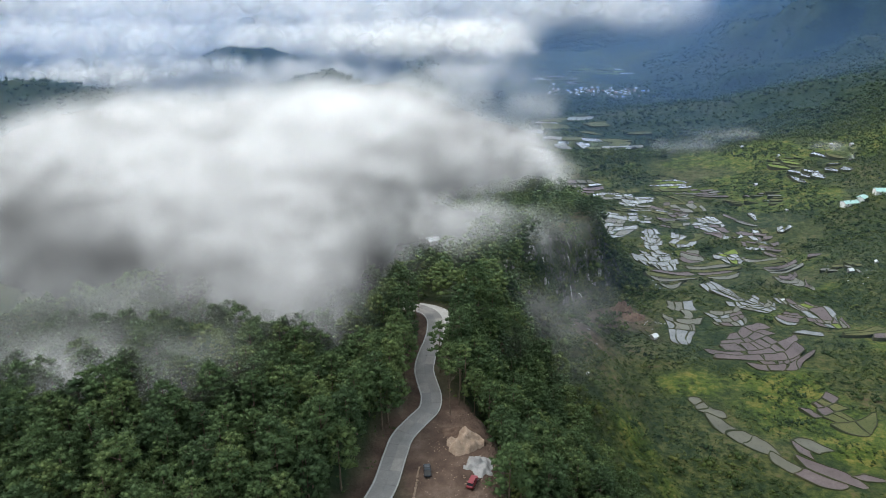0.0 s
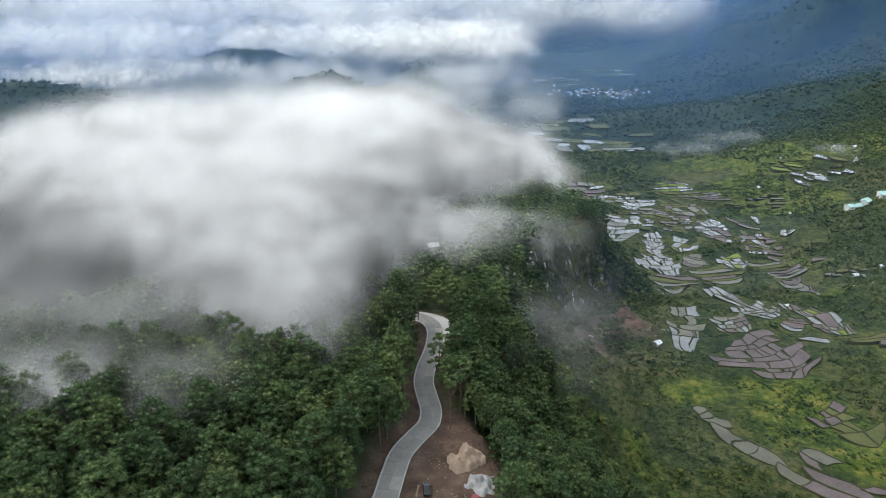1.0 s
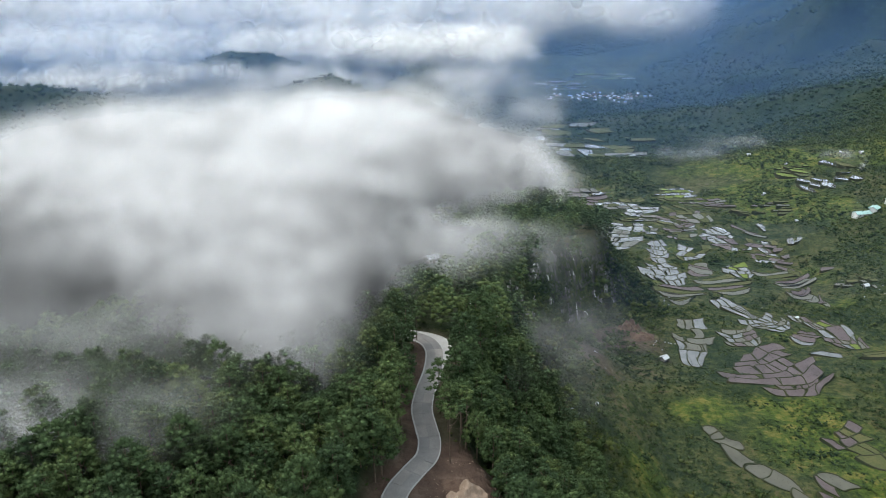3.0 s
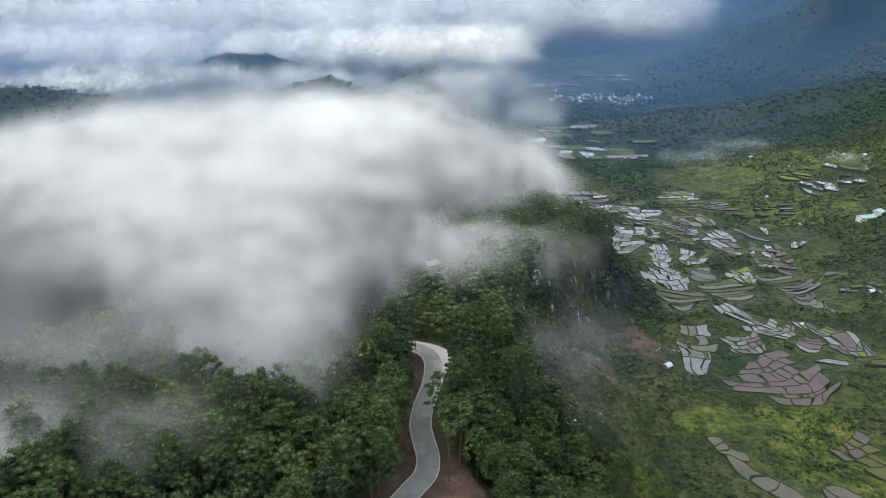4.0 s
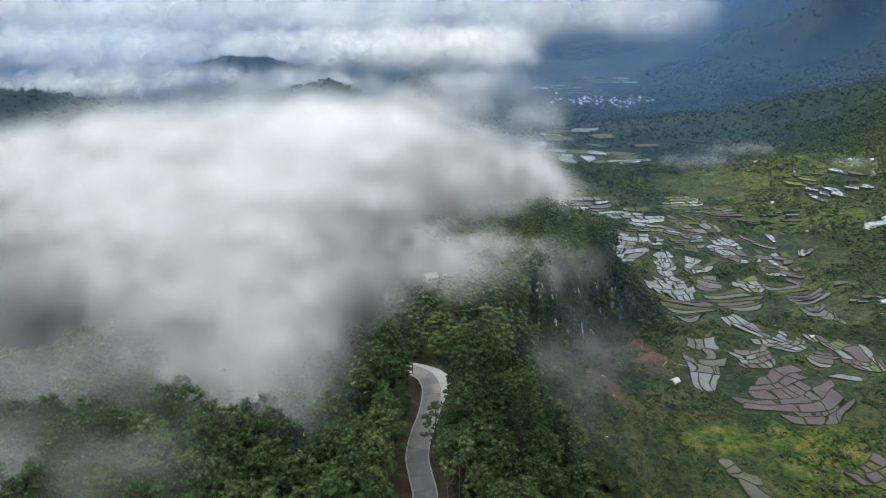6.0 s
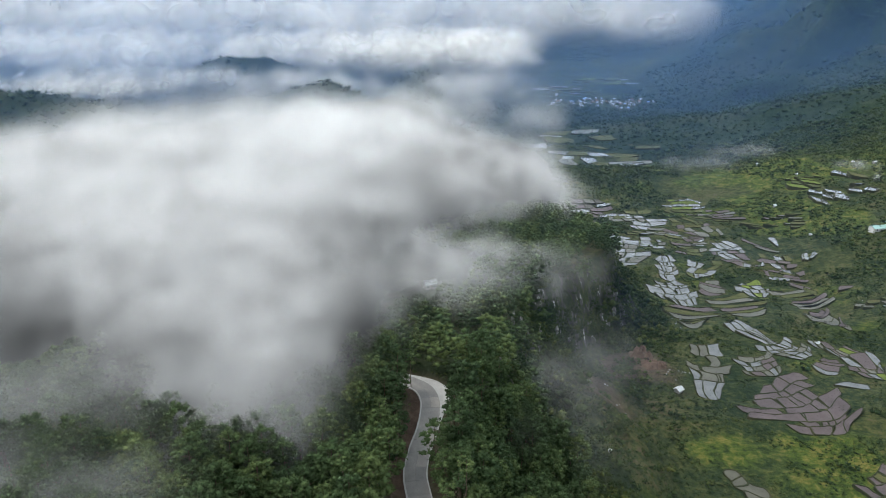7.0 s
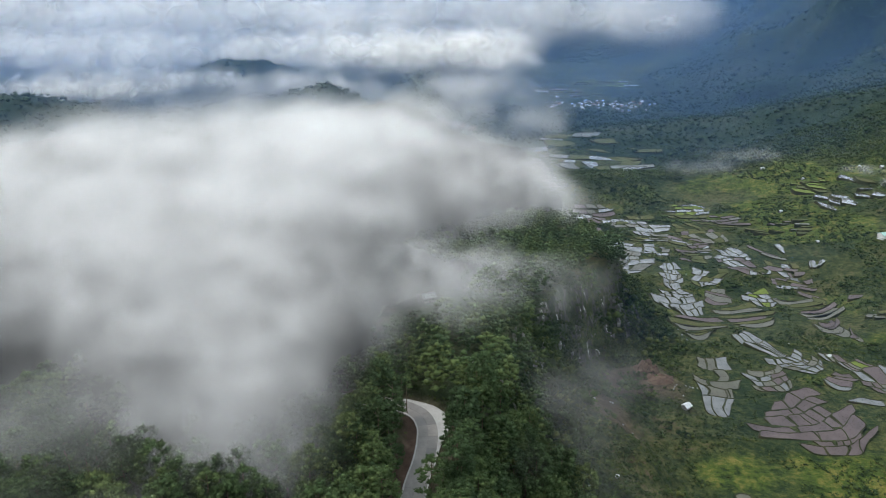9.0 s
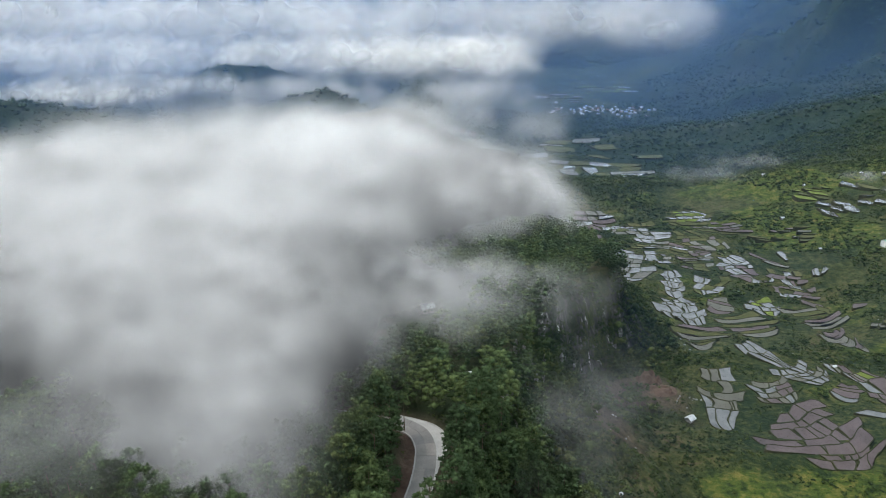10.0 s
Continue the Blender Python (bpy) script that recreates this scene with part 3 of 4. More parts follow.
def in_forest(x, y):
    """Where the pines stand on the spur."""
    d, side = road_distance(x, y)
    ok = d > np.where(side < 0, np.where((y > 158) & (y < 186), 4.8, 6.2), np.where(y > 178, 6.6, np.where(y > 150, 3.6, 5.4)))
    ok &= np.hypot((x - 1) / 8, (y - 206) / 10) > 1
    ok &= ~((x > 3) & (x < 15) & (y > 228) & (y < 248))
    ok &= ~((side < 0) & (d < 8) & (y > 186) & (y < 216) & (x > -16))
    ok &= ~((y < 117) & (x > -0.27 * y + 8) & (x < 22))
    ok &= np.hypot((x - 2.5) / 11, (y - 132) / 24) > 1.1
    ok &= ~((np.hypot((x + 28) / 48, (y - 310) / 34) < 1) & (value_noise(x, y, 9, 8) > -0.55))
    return ok


def forest():
    x, y = scatter(-210, 108, 66, 570, 5.2)
    z = ground(x, y)
    right = np.interp(y, [60, 150, 240, 300, 340, 400, 450, 500, 550, 600], [54, 54, 32, 38, 58, 99, 111, 105, 72, 0])
    ok = in_forest(x, y) & (x < right + 4 * value_noise(x, y, 15, 5)) & (x > -0.62 * y - 60)
    ok &= (y < 250) | (rng.uniform(size=len(x)) < np.where(x < -40, 0.3, 0.75))
    x, y, z = x[ok], y[ok], z[ok]
    near = np.hypot(x + 10, y - 120)
    order = np.argsort(near)
    x, y, z = x[order], y[order], z[order]
    models = []
    for hgt, crown, trunk in PINES:
        models.append((mesh_from("crown", *crown, PINE_TREE), mesh_from("trunk", *trunk, BARK)))
    low = np.where((y > 222) & (x > -14) | (y > 243), 0.62, 1.0)
    for k in range(300):
        c, t = models[k % 7]
        s = rng.uniform(0.8, 1.15) * low[k]
        tree = empty("pine_tree", pose(x[k], y[k], z[k], 0, 0, rng.uniform(0, 360)) @ Matrix.Scale(s, 4))
        tagged(tree, "tall green mountain pine with a rounded open crown", "tree", "pines on the spur")
        part("trunk", t, tree)
        part("crown", c, tree)
    x, y, z, low = x[300:], y[300:], z[300:], low[300:]
    close = y < 215
    a, b, c = x[close], y[close], z[close]
    joined("pine_forest", PINE, "dense green pine wood covering the spur", a, b, c, [p[1] for p in PINES], rng.uniform(0.75, 1.15, len(a)) * low[close])
    joined("pine_trunks", BARK, "slim brown pine trunks standing under the canopy", a, b, c, [p[2] for p in PINES], 0.9 * low[close])
    a, b, c = x[~close], y[~close], z[~close]
    joined("pine_forest", PINE, "dark green pine wood on the hill above the cliff", a, b, c - 2, SPARSE, rng.uniform(0.6, 0.95, len(a)))


forest()


def slender_pines():
    """Bare-stemmed pines at the road's edge, with small crowns."""
    crown = mesh_from("crown", *pine_crown(17, 1.7, 18, 0, 14, 0.74), PINE_TREE)
    trunk = mesh_from("trunk", *trunk_mesh(17, 0.2), BARK)
    for x, y, s in ((1.9, 150.2, 1.0), (4.2, 154.5, 0.9), (5.8, 157.5, 1.05), (-9.4, 208.6, 0.8), (-10.6, 209.8, 0.75), (-8.2, 210.4, 0.7)):
        tree = empty("pine_tree", pose(x, y, float(ground(np.array([x]), np.array([y]))[0]), 0, 0, 40 * x) @ Matrix.Scale(s, 4))
        tagged(tree, "slender bare-stemmed pine at the road's edge", "tree", "pines on the spur")
        part("trunk", trunk, tree)
        part("crown", crown, tree)


slender_pines()

# ---- road: slabs, kerbs and the wide shoulder of the bend ----
def strip(line, z, inner, outer, top, bottom, closed_ends=True):
    """A solid band along a plan line, between two offsets to its right."""
    t = np.gradient(line, axis=0)
    t /= np.hypot(*t.T)[:, None]
    n = np.c_[t[:, 1], -t[:, 0]]
    inner, outer = np.broadcast_to(inner, len(line))[:, None], np.broadcast_to(outer, len(line))[:, None]
    v = np.concatenate([np.c_[line + n * inner, z + bottom], np.c_[line + n * inner, z + top], np.c_[line + n * outer, z + top], np.c_[line + n * outer, z + bottom]])
    m = len(line)
    f = [(j * m + i, (j + 1) * m + i, (j + 1) * m + i + 1, j * m + i + 1) for j in range(3) for i in range(m - 1)]
    f += [(0, m, 2 * m, 3 * m), (m - 1, 4 * m - 1, 3 * m - 1, 2 * m - 1)]
    return v, f


def build_road():
    line, z = ROAD_LINE, road_height(ROAD_LINE[:, 1])
    road = new("road", mesh_from("road", *strip(line, z, -3.3, 2.3, -0.06, -0.7), GRAVEL, False))
    tagged(road, "grey concrete mountain road winding along a wooded spur", "road", kind="structure")
    length = 5
    for k in range(0, len(line) - length, length):
        seg = slice(k, k + length + 1)
        mid = line[seg] * 1.0
        t = np.gradient(mid, axis=0)
        t /= np.hypot(*t.T)[:, None]
        mid[0] += t[0] * 0.03
        mid[-1] -= t[-1] * 0.03
        for lo, hi in ((-3.1, -0.62), (-0.58, 1.9)):
            drop = rng.uniform(-0.012, 0.012)
            part("slab", mesh_from("slab", *strip(mid, z[seg], lo, hi, 0.03 + drop, -0.3), CONCRETE, False), road)
    part("kerb", mesh_from("kerb", *strip(line, z, -3.5, -3.12, 0.14, -0.5), PALE_CONCRETE, False), road, "pale concrete drain edge")
    s = np.hypot(line[:, 0] + 0.5, line[:, 1] - 207)
    wide = 2.0 + 3.6 * np.exp(-(s / 8) ** 2)
    part("kerb", mesh_from("kerb", *strip(line, z, wide, wide + 0.3, 0.1, -0.5), PALE_CONCRETE, False), road, "pale concrete edge strip")
    near = s < 17
    part("shoulder", mesh_from("shoulder", *strip(line[near], z[near], 1.92, wide[near], 0.02, -0.4), PALE_CONCRETE, False), road, "bright concrete shoulder on the bend")


# ---- paddies ----
PONDS = []


def smooth_loop(p, times=2):
    for _ in range(times):
        q = np.roll(p, -1, axis=0)
        p = np.stack([0.75 * p + 0.25 * q, 0.25 * p + 0.75 * q], 1).reshape(-1, 2)
    return p


FAR_FIELDS = {}


def gather(mat, v, f):
    FAR_FIELDS.setdefault(mat.name, (mat, [], []))
    _, vs, fs = FAR_FIELDS[mat.name]
    n = sum(len(a) for a in vs)
    vs.append(np.asarray(v))
    fs.extend(tuple(k + n for k in q) for q in f)


def rice_paddy(loop, wet, label, bank=0.5):
    """One terraced field: an earth bank with a dropped outer wall, and the level surface inside it."""
    c = loop.mean(0)
    r = np.hypot(*(loop - c).T)
    inner = c + (loop - c) * np.maximum(0.3, 1 - bank / np.maximum(r, 0.6))[:, None]
    probe = np.concatenate([loop, inner, c[None]])
    g = ground(probe[:, 0], probe[:, 1])
    if g.max() - g.min() > (3.4 if c[1] < 520 else 5.0):
        return
    z = 0.55 * g.max() + 0.45 * g.mean() + 0.15
    low = g[:len(loop)] - 0.8
    m = len(loop)
    rim = np.c_[loop, np.full(m, z + 0.22)]
    crest = np.c_[c + (loop - c) * 0.985 + 0, z + 0.34 + 0.07 * rng.uniform(-1, 1, m)]
    v = np.concatenate([np.c_[c + (loop - c) * 1.03, low], rim, crest, np.c_[inner, np.full(m, z + 0.25)], np.c_[inner, np.full(m, z - 0.3)]])
    f = [(j * m + i, j * m + (i + 1) % m, (j + 1) * m + (i + 1) % m, (j + 1) * m + i) for j in range(4) for i in range(m)]
    PONDS.append((c[0], c[1], r.max() + 1.0))
    ring = inner - c
    sv = np.concatenate([[(0, 0, 0.08)], np.c_[ring * 1.02, np.full(m, 0.08)]])
    sf = [(0, 1 + i, 1 + (i + 1) % m) for i in range(m)]
    if c[1] > 520:
        gather(BANK, v, f)
        gather(wet, sv + (c[0], c[1], z), sf)
        return
    field = empty("rice_paddy", pose(c[0], c[1], z))
    tagged(field, label, "rice paddy", "terraced paddies in the valley")
    off = np.array([c[0], c[1], z])
    part("bank", mesh_from("bank", v - off, f, BANK), field)
    part("surface", mesh_from("surface", sv, sf, wet, False), field)


KINDS = {}


def paddies(x, y, hx, hy, turn, rows, cols, kinds="water", bow=0.25, keep=0.94):
    """A flight of terraces round (x, y): rows follow the slope's contour, each cut into fields."""
    kinds, before = kinds.split(), len(PONDS)
    if y < 700:
        rows, cols = int(round(rows * 1.2)), max(1, int(round(cols * 1.35)))
    ca, sa = math.cos(radians(turn)), math.sin(radians(turn))

    def place(u, v):
        u, v = np.asarray(u, float), np.asarray(v, float)
        round_off = np.sqrt(np.maximum(0.12, 1 - 0.55 * v ** 2))
        px, py = u * hx * round_off, (v + bow * (u ** 2 - 0.3)) * hy
        qx, qy = x + px * ca - py * sa, y + px * sa + py * ca
        size = 0.9 * max(hx / cols, 2.5)
        qx = qx + 0.22 * hx * value_noise(qx, qy, 0.9 * hx, 23)
        qy = qy + 0.16 * hy * value_noise(qx, qy + 300, 0.8 * hx, 27)
        return np.stack([qx + size * 0.5 * value_noise(qx, qy, 2.2 * size, 13), qy + size * 0.5 * value_noise(qx + 500, qy, 2.2 * size, 17)], -1)

    cuts = np.sort(np.linspace(-1, 1, rows + 1) + np.r_[0, rng.uniform(-0.45, 0.45, rows - 1) / rows, 0]) if rows > 1 else np.array([-1, 1])
    for r in range(rows):
        n = max(1, int(round(cols * rng.uniform(0.7, 1.3))))
        across = np.linspace(-1 + rng.uniform(-0.15, 0.4), 1 - rng.uniform(-0.15, 0.4), n + 1)
        across[1:-1] += rng.uniform(-0.55, 0.55, n - 1) / n
        for k in range(n):
            if rng.uniform() > keep:
                continue
            u0, u1, v0, v1 = across[k], across[k + 1], cuts[r], cuts[r + 1]
            w = np.linspace(0, 1, 4)[:-1]
            lean = rng.uniform(-0.2, 0.2) * (u1 - u0)
            uu = np.concatenate([u0 + (u1 - u0) * w, np.full(3, u1) + lean * w, u1 + lean - (u1 - u0) * w, u0 + lean - lean * w])
            vv = np.concatenate([np.full(3, v0), v0 + (v1 - v0) * w, np.full(3, v1), v1 - (v1 - v0) * w])
            wet, label = KINDS[kinds[rng.integers(len(kinds))]]
            loop = smooth_loop(place(uu, vv), 1)
            c = loop.mean(0)
            reach = np.hypot(*(loop - c).T).mean()
            if all(math.hypot(c[0] - a, c[1] - b) > 0.62 * (reach + q) for a, b, q in PONDS[:before]):
                rice_paddy(loop, wet, label)


def fields():
    KINDS.update({
        "water": (WATER, "flooded grey rice paddy held by an earth bank"),
        "mud": (MUD, "drained rice paddy with wet purple-brown mud"),
        "green": (SEEDLING, "small paddy of bright green rice seedlings"),
        "gold": (STUBBLE, "terraced field of yellowing grass and stubble"),
        "silt": (SILT, "shallow paddy of pale brown silty water"),
    })
    # near, below the spur
    paddies(110, 246, 11, 4.0, -62, 1, 2, "silt", 0.5, 1.0)
    paddies(121, 222, 18, 3.4, -58, 1, 2, "silt", 0.3, 1.0)
    paddies(133, 206, 26, 7, -50, 2, 2, "silt silt mud", 0.2, 1.0)
    paddies(150, 205, 22, 8, -50, 2, 2, "silt gold mud", 0.2, 0.9)
    paddies(165, 236, 12, 14, 20, 3, 2, "gold gold mud", 0.2, 0.7)
    # middle valley
    paddies(131, 335, 11, 27, -12, 4, 2, "silt silt water", 0.2, 0.95)
    paddies(172, 378, 8, 17, 20, 2, 2, "water", 0.15, 1.0)
    paddies(182, 357, 14, 12, 25, 4, 4, "water water water silt", 0.3, 0.95)
    paddies(160, 338, 13, 10, 8, 3, 3, "water mud silt", 0.3, 0.95)
    paddies(193, 333, 7, 10, -25, 3, 1, "mud water", 0.3, 1.0)
    paddies(208, 341, 11, 22, 5, 4, 3, "water mud water silt water mud green", 0.25, 0.9)
    paddies(158, 297, 27, 22, 8, 6, 3, "mud", 0.25, 0.85)
    paddies(185, 305, 16, 10, -20, 5, 1, "mud water", 0.15, 1.0)
    paddies(230, 400, 7, 13, 15, 5, 1, "mud silt", 0.4, 1.0)
    # the wide flight of flooded terraces
    paddies(157, 457, 15, 27, 0, 4, 3, "water", 0.25, 1.0)
    paddies(183, 462, 9, 22, -25, 4, 1, "mud silt", 0.2, 0.9)
    paddies(167, 509, 8, 24, -10, 4, 2, "water water silt", 0.2, 0.95)
    paddies(143, 550, 30, 34, -18, 6, 4, "water water water silt", 0.2, 0.93)
    paddies(194, 507, 13, 22, -35, 3, 2, "water water gold", 0.2, 0.9)
    paddies(227, 536, 14, 28, 5, 5, 2, "water water mud", 0.2, 0.93)
    paddies(249, 506, 16, 26, -20, 6, 2, "water gold mud", 0.15, 0.9)
    paddies(271, 560, 6, 9, 10, 1, 1, "water", 0.1, 1.0)
    paddies(277, 521, 8, 9, -30, 1, 2, "water", 0.2, 1.0)
    paddies(210, 463, 12, 16, -10, 3, 2, "water green water", 0.25, 0.95)
    paddies(178, 632, 26, 32, 0, 5, 3, "water water silt gold", 0.2, 0.9)
    paddies(220, 605, 22, 26, 10, 4, 3, "gold mud silt gold", 0.2, 0.75)
    paddies(234, 668, 24, 20, 0, 4, 3, "water gold water green", 0.2, 0.9)
    paddies(142, 672, 18, 26, 0, 4, 2, "mud water silt", 0.2, 0.9)
    paddies(376, 640, 30, 36, -38, 6, 2, "water water water gold", 0.15, 0.95)
    paddies(355, 680, 22, 16, -20, 3, 2, "gold green", 0.2, 0.85)
    paddies(265, 410, 14, 10, 0, 3, 2, "gold silt", 0.2, 0.6)
    paddies(262, 470, 22, 20, -15, 4, 2, "gold mud", 0.2, 0.5)
    # narrow old terraces between the flooded ones
    paddies(120, 505, 14, 26, -15, 8, 1, "gold silt mud", 0.2, 0.8)
    paddies(205, 560, 20, 30, -10, 9, 2, "silt gold mud water", 0.2, 0.85)
    paddies(255, 545, 16, 24, -25, 8, 1, "gold mud silt", 0.2, 0.8)
    paddies(180, 585, 22, 22, -5, 7, 2, "water silt gold", 0.2, 0.85)
    paddies(125, 610, 20, 24, -10, 6, 2, "water silt mud", 0.2, 0.85)
    paddies(235, 435, 16, 22, 15, 8, 1, "gold mud silt", 0.25, 0.8)
    paddies(190, 425, 16, 20, 5, 7, 1, "gold mud silt", 0.25, 0.75)
    paddies(150, 405, 14, 18, -5, 6, 1, "mud silt gold", 0.25, 0.7)
    paddies(225, 310, 14, 16, 20, 6, 1, "gold mud", 0.25, 0.75)
    paddies(290, 600, 24, 22, -15, 7, 2, "gold gold silt mud", 0.2, 0.75)
    paddies(300, 485, 20, 22, -20, 7, 1, "gold mud", 0.2, 0.65)
    paddies(255, 640, 24, 18, 0, 6, 2, "gold silt mud", 0.2, 0.75)
    paddies(420, 655, 22, 26, -30, 7, 1, "gold silt water", 0.2, 0.8)
    # far valley floor
    paddies(205, 905, 60, 55, 0, 5, 4, "water gold silt gold", 0.15, 0.7)
    paddies(110, 1000, 40, 60, 0, 5, 2, "gold silt water", 0.15, 0.7)
    paddies(520, 1950, 150, 70, 0, 7, 4, "gold green silt", 0.15, 0.7)
    paddies(330, 1800, 120, 60, 0, 6, 4, "gold silt mud", 0.15, 0.6)
    paddies(250, 1050, 90, 70, 0, 5, 5, "gold gold silt", 0.15, 0.55)
    names = {"paddy_bank": "dark earth banks of the farther rice terraces", "paddy_water": "flooded grey paddies of the farther rice terraces", "paddy_mud": "muddy drained paddies of the farther rice terraces", "rice_seedlings": "bright green seedling beds of the farther terraces", "field_stubble": "yellowing stubble fields of the farther terraces", "silty_water": "brown silty paddies of the farther rice terraces"}
    for key, (mat, vs, fs) in FAR_FIELDS.items():
        tagged(new("far_" + key, mesh_from("far_" + key, np.concatenate(vs), fs, mat, False)), names[key], "rice paddies", kind="stuff")


# ---- shrubs, valley thickets and far woods ----
def shrub_shapes(count, parts_each, level, tufts):
    out = []
    for _ in range(count):
        n = parts_each
        p = np.c_[rng.normal(0, 0.5, (n, 2)), rng.uniform(0.1, 0.75, n)]
        out.append(clumps(p, rng.uniform(0.3, 0.6, n), level, 0.32, 0.75, tufts))
    return out


def thickets():
    ponds = np.array(PONDS)

    def free(x, y):
        ok = np.ones(len(x), bool)
        for px, py, pr in ponds:
            ok &= (np.abs(x - px) > pr) | (np.abs(y - py) > pr) | (np.hypot(x - px, y - py) > pr * 0.95)
        return ok

    near = shrub_shapes(6, 3, 0, 10)
    x, y = scatter(2, 330, 90, 480, 2.3)
    cover = fractal(x, y, 60, 3, 61) + 0.5 * value_noise(x, y, 9, 62)
    right = np.interp(y, [60, 150, 240, 300, 340, 400, 450, 480], [8, 10, 16, 36, 60, 100, 106, 100])
    slope = smooth_step(60, 25, x - right)
    ok = (x > right) & (x < 0.72 * y + 40) & (cover > -0.35 - 0.62 - 1.0 * slope + 0.45 * meadow_amount(x, y)) & (soil_amount(x, y) < 0.55 + 0.3 * value_noise(x, y, 6, 68)) & (road_distance(x, y)[0] > 6) & (np.hypot((x - 2.5) / 11, (y - 132) / 24) > 1.1)
    x, y, slope = x[ok], y[ok], slope[ok]
    ok = free(x, y)
    x, y, slope = x[ok], y[ok], slope[ok]
    joined("shrubs", SHRUB, "thick green shrubs and small trees on the valley side", x, y, ground(x, y) - 0.3, near, rng.uniform(0.5, 1.7, len(x)) * (1 + 0.9 * slope) * (1 + 1.2 * (rng.uniform(size=len(x)) > 0.92)))
    x, y = scatter(20, 130, 285, 520, 1.9)
    right = np.interp(y, [240, 300, 340, 400, 450, 500, 550], [16, 36, 56, 90, 98, 88, 52])
    ok = (x > right - 4) & (x < right + 24) & (value_noise(x, y, 12, 66) + 0.5 * value_noise(x, y, 5, 67) > -0.1)
    x, y = x[ok], y[ok]
    joined("cliff_shrubs", SHRUB, "dark bushes clinging to the cliff face", x, y, ground(x, y) - 0.3, near, rng.uniform(1.0, 2.6, len(x)))
    x, y = scatter(-70, 30, 80, 240, 1.5)
    d, side = road_distance(x, y)
    ok = (d > 4.3) & (d < 12) & (value_noise(x, y, 4, 74) + 0.09 * (d - 8) > 0.1) & (np.hypot((x - 2.5) / 11, (y - 132) / 24) > 1.0)
    x, y = x[ok], y[ok]
    joined("roadside_bushes", SHRUB, "low green bushes and ferns along the road bank", x, y, ground(x, y) - 0.1, near, rng.uniform(0.25, 0.9, len(x)))
    mid = shrub_shapes(5, 3, 0, 7)
    x, y = scatter(-60, 640, 470, 1000, 4.8)
    cover = fractal(x, y, 90, 3, 63) + 0.5 * value_noise(x, y, 18, 64)
    ok = (x < 0.66 * y + 40) & (x > -0.1 * y) & (cover > -0.25 - 0.6 * smooth_step(700, 800, y) * smooth_step(280, 180, x) - 0.5 * smooth_step(250, 330, x) * smooth_step(760, 840, y)) & ((x > 120) | (y > 520))
    x, y = x[ok], y[ok]
    ok = free(x, y)
    x, y = x[ok], y[ok]
    joined("thicket", SHRUB, "dark green thickets between the valley terraces", x, y, ground(x, y) - 0.4, mid, rng.uniform(1.4, 4.2, len(x)))
    far = shrub_shapes(6, 2, 0, 5)
    x, y = scatter(-1000, 1100, 840, 1560, 11.5)
    rise = ground(x, y) - np.interp(y, [840, 1560], [84, 46])
    ok = (np.abs(x) < 0.76 * y) & (fractal(x, y, 150, 3, 65) + 0.02 * rise > -0.1)
    x, y = x[ok], y[ok]
    ok = free(x, y)
    x, y = x[ok], y[ok]
    joined("far_woods", SHADED_FAR_PINE, "blue-green woods beyond the valley terraces, coloured dark as under cloud", x, y, ground(x, y) - 1.0, far, rng.uniform(3.5, 8.5, len(x)))
    x, y = scatter(-1300, 2300, 1560, 3200, 17)
    ok = (np.abs(x) < 0.76 * y) & (fractal(x, y, 240, 3, 69) + 0.012 * (ground(x, y) - 50) > -0.2)
    x, y = x[ok], y[ok]
    ok = free(x, y)
    x, y = x[ok], y[ok]
    joined("far_woods", SHADED_FAR_PINE, "blue-green woods on the distant mountains, coloured dark as under cloud", x, y, ground(x, y) - 2.5, far, rng.uniform(5, 11, len(x)))


# ---- houses ----
def box(x0, x1, y0, y1, z0, z1):
    v = [(x, y, z) for z in (z0, z1) for y in (y0, y1) for x in (x0, x1)]
    return np.array(v), np.array([(0, 2, 3, 1), (4, 5, 7, 6), (0, 1, 5, 4), (1, 3, 7, 5), (3, 2, 6, 7), (2, 0, 4, 6)])


def gable(w, d, eave, rise, over, thick=0.18):
    """A pitched metal roof with two sloping sheets of some thickness."""
    a, b = w / 2 + over, d / 2 + over
    prof = [(-b, eave - 0.1), (0, eave + rise), (b, eave - 0.1), (b, eave - 0.1 + thick), (0, eave + rise + thick), (-b, eave - 0.1 + thick)]
    v = [(x, y, z) for x in (-a, a) for y, z in prof]
    f = [(0, 1, 7, 6), (1, 2, 8, 7), (2, 3, 9, 8), (3, 4, 10, 9), (4, 5, 11, 10), (5, 0, 6, 11), (0, 5, 4, 1), (1, 4, 3, 2), (6, 7, 10, 11), (7, 8, 9, 10)]
    return np.array(v), np.array(f)


def gable_wall(w, d, h, rise):
    a, b = w / 2, d / 2
    v = [(x, y, z) for x in (-a, a) for y, z in ((-b, -2.5), (b, -2.5), (b, h), (0, h + rise - 0.05), (-b, h))]
    return v, [(0, 1, 6, 5), (1, 2, 7, 6), (2, 3, 8, 7), (3, 4, 9, 8), (4, 0, 5, 9)], [(0, 4, 3, 2, 1), (5, 6, 7, 8, 9)]


def house_wall(w, d, h, rise, mat):
    v, q, ends = gable_wall(w, d, h, rise)
    me = bpy.data.meshes.new("wall")
    me.from_pydata(v, [], q + ends)
    me.materials.append(mat)
    return me


